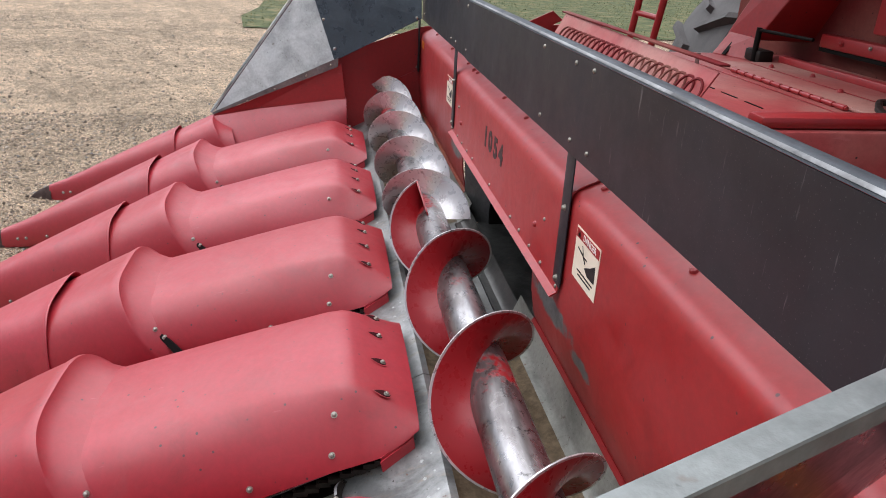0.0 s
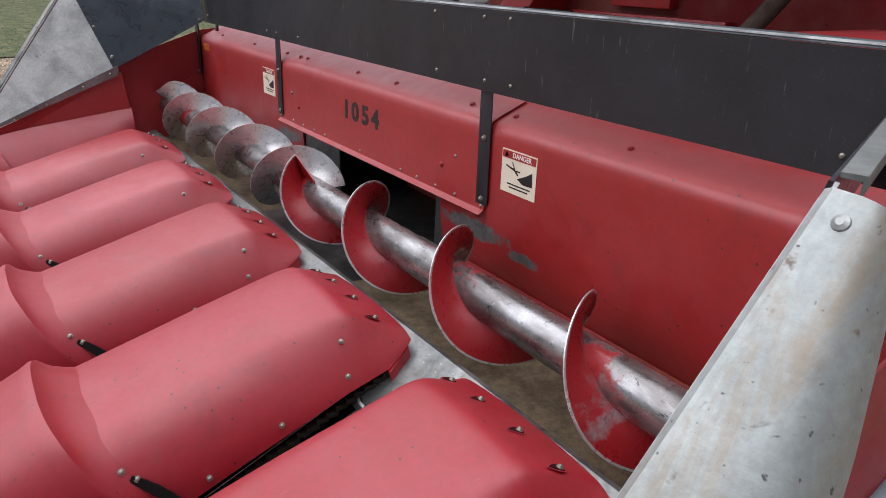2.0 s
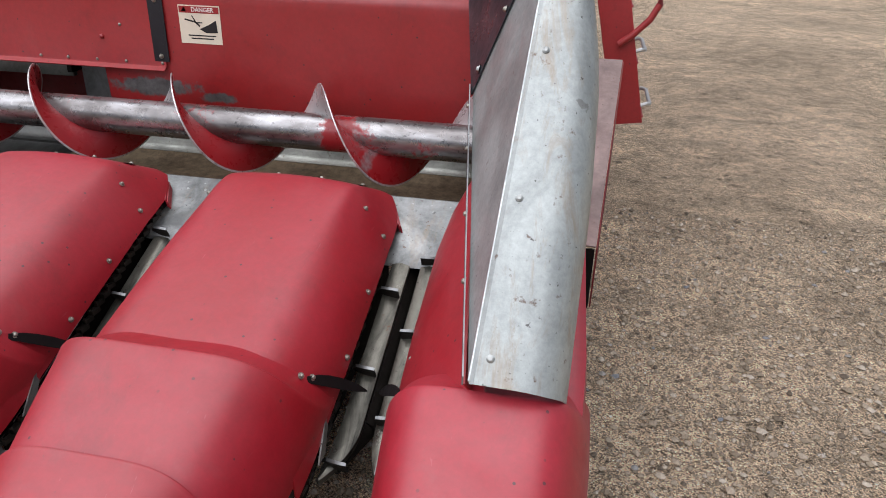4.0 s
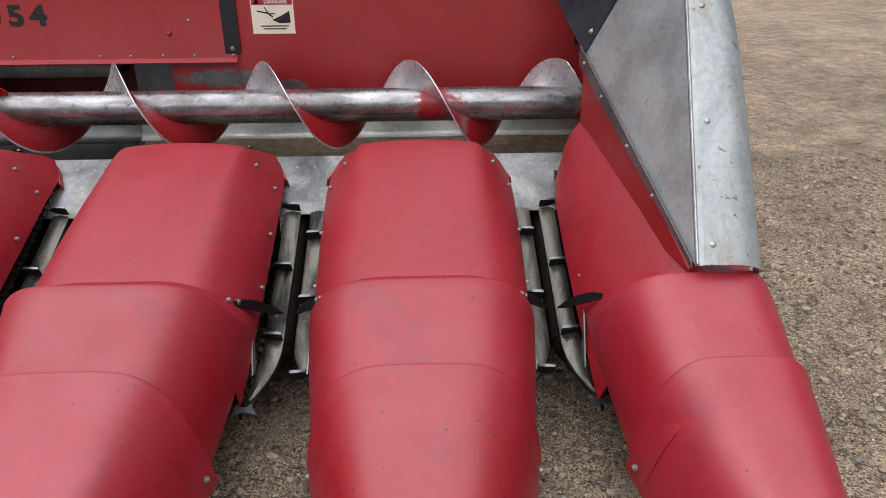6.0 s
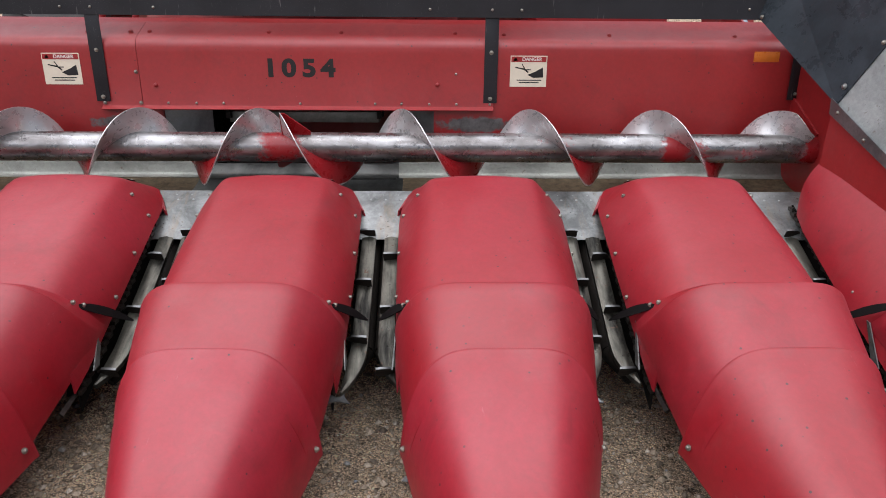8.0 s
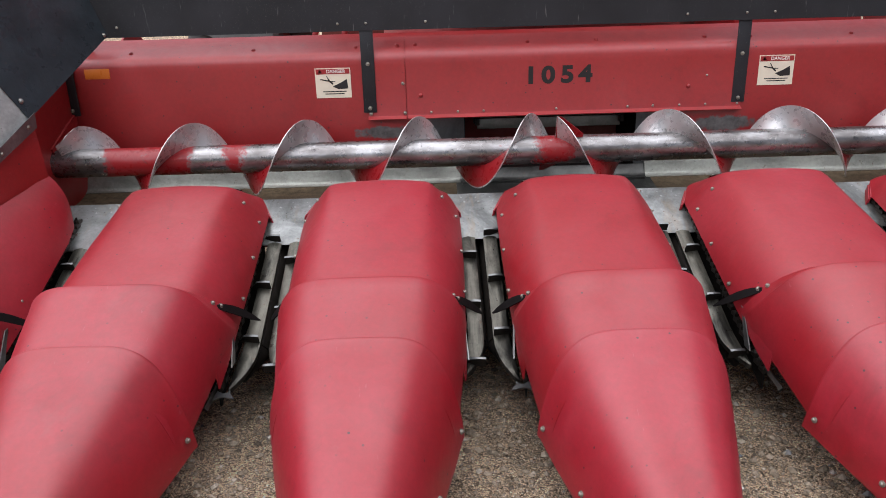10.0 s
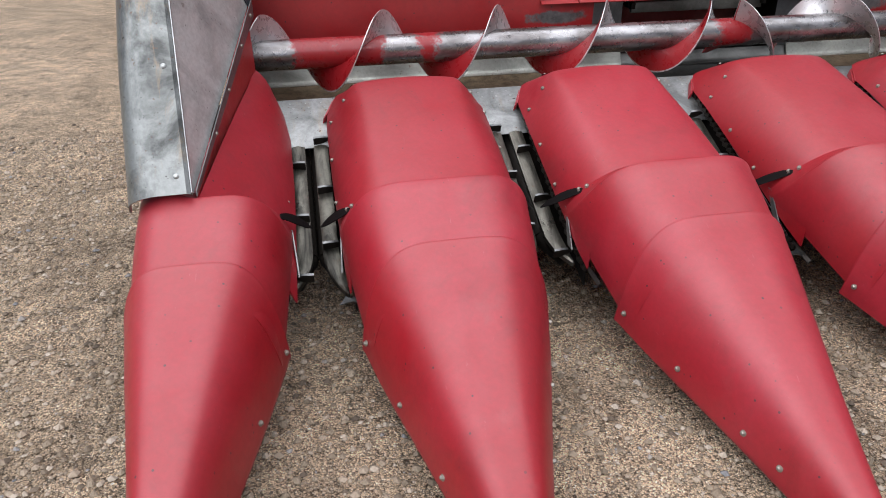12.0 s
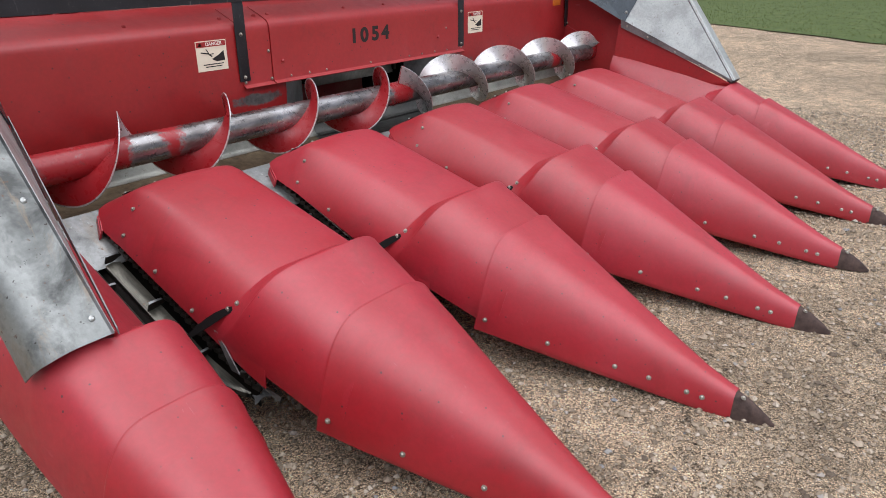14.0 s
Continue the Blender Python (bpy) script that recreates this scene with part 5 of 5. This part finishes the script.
for x, z in ((2.369, 1.017), (2.437, 1.022), (2.400, 0.80), (2.452, 0.765), (2.418, 0.74), (2.475, 0.825), (2.49, 0.74), (2.50, 0.435), (2.60, 0.45), (2.33, 1.30), (2.40, 1.31)):
    bolt(lad, Vector((x, 1.249, z)) - co, (0, -1, 0), BOLT_MID)
bm = bmesh.new()
tube_between(bm, (-1.229, 0.95, 1.02), (-0.926, 0.95, 2.2), 0.017)
tube_between(bm, (-1.073, 1.0, 1.02), (-0.740, 1.0, 2.2), 0.017)
bmesh.ops.translate(bm, verts=bm.verts, vec=-co)
lad = part("ladder", bm, RED_SHEET, combine, "red steel access ladder")
for z in (1.07, 1.345, 1.62):
    bm = bmesh.new()
    tube_between(bm, (-1.491 + 0.257 * z, 0.95, z + 0.005), (-1.361 + 0.282 * z, 1.0, z - 0.005), 0.014)
    bmesh.ops.translate(bm, verts=bm.verts, vec=-co)
    part("ladder_step", bm, RED_SHEET, lad)

# ---- the yard ----
bm = bmesh.new()
xs = [-900, -120, -40, -18] + list(np.linspace(-9, 9, 61)) + [18, 40, 120, 900]
ys = [-900, -120, -40, -16] + list(np.linspace(-8, 8, 55)) + [16, 40, 120, 900]
grid = [[bm.verts.new((x, y, 0.012 * noise.noise(Vector((x * 0.9, y * 0.9, 0))) - 0.030 if abs(x) < 10 and abs(y) < 9 else -0.030)) for y in ys] for x in xs]
for i in range(len(xs) - 1):
    for j in range(len(ys) - 1):
        bm.faces.new((grid[i][j], grid[i + 1][j], grid[i + 1][j + 1], grid[i][j + 1]))
tagged(part("ground", bm, GRAVEL), "pale sandy gravel yard, loose and uneven", "ground", kind="structure")

rng = np.random.default_rng(7)


def pebbles(n, near=True):
    """Loose stones lying on the yard round the header, as one heap of small meshes."""
    verts, faces = [], []
    base = [(0.1, 0.1, 0.85), (1, 0, 0.1), (0.25, 0.95, 0.25), (-0.81, 0.5, 0), (-0.75, -0.66, 0.22), (0.36, -0.9, 0.05), (0, 0, -0.6)]
    tri = [(0, 1, 2), (0, 2, 3), (0, 3, 4), (0, 4, 5), (0, 5, 1), (6, 2, 1), (6, 3, 2), (6, 4, 3), (6, 5, 4), (6, 1, 5)]
    for _ in range(n):
        x, y = (rng.uniform(-4.6, 4.6), rng.uniform(-3.6, 1.2)) if near else (rng.uniform(-12, -3), rng.uniform(-7, 1.5))
        r = 0.0028 + 0.012 * rng.random() ** 7 if near else 0.006 + 0.014 * rng.random() ** 6
        a = rng.uniform(0, 6.28)
        sx, sy, sz = rng.uniform(0.7, 1.3, 3) * r
        ca, sa = math.cos(a), math.sin(a)
        z0 = 0.012 * noise.noise(Vector((x * 0.9, y * 0.9, 0))) - 0.030
        k = len(verts)
        for px, py, pz in base:
            qx, qy = px * sx, py * sy
            verts.append((x + qx * ca - qy * sa, y + qx * sa + qy * ca, z0 + pz * sz + sz * 0.25))
        faces += [(k + p, k + q, k + t) for p, q, t in tri]
    me = bpy.data.meshes.new("gravel_stones")
    me.from_pydata(verts, [], faces)
    me.materials.append(STONE)
    ob = new("gravel_stones", me)
    return tagged(ob, "loose small stones scattered over the gravel yard", "gravel", kind="stuff")


pebbles(150000)
pebbles(12000, False)


def lawn(name, x0, x1, y0, y1, n, label, wob=0.5, earth=None, blades=None, skew=0.0):
    """A grass verge: a low earth sheet with an uneven border and many blades."""
    bm = bmesh.new()
    nx, ny = 30, 48
    g = []
    for i in range(nx + 1):
        row = []
        for j in range(ny + 1):
            fx, fy = i / nx, j / ny
            x, y = x0 + (x1 - x0) * fx ** 2, y0 + (y1 - y0) * fy
            x += skew * y
            x += wob * noise.noise(Vector((y * 0.8, x * 0.1, 3)))
            y += wob * noise.noise(Vector((x * 0.8, y * 0.1, 9)))
            row.append(bm.verts.new((x, y, -0.012)))
        g.append(row)
    for i in range(nx):
        for j in range(ny):
            bm.faces.new((g[i][j], g[i + 1][j], g[i + 1][j + 1], g[i][j + 1]))
    tagged(part(name + "_earth", bm, earth or LAWN), label, "lawn", kind="structure")
    verts, faces = [], []
    for _ in range(n):
        x, y = rng.uniform(x0, x1), rng.uniform(y0, y1)
        x += skew * y
        x += wob * noise.noise(Vector((y * 0.8, x * 0.1, 3)))
        y += wob * noise.noise(Vector((x * 0.8, y * 0.1, 9)))
        a, h, w = rng.uniform(0, 6.28), rng.uniform(0.015, 0.05), rng.uniform(0.006, 0.013)
        dx, dy = math.cos(a) * w, math.sin(a) * w
        lx, ly = rng.uniform(-0.05, 0.05, 2)
        k = len(verts)
        verts += [(x - dx, y - dy, -0.02), (x + dx, y + dy, -0.02), (x + lx, y + ly, h - 0.025)]
        faces.append((k, k + 1, k + 2))
    me = bpy.data.meshes.new(name)
    me.from_pydata(verts, [], faces)
    me.materials.append(blades or GRASS)
    tagged(new(name, me), label, "grass", kind="stuff")


lawn("grass_verge", -40, -11.3, -2.2, 26, 80000, "patchy green grass beyond the gravel yard", earth=DRYLAWN, blades=DRYGRASS)
lawn("grass_lawn", 11.3, 40, -4, 20, 80000, "mown green grass along the gravel edge", 0.4, skew=0.57)
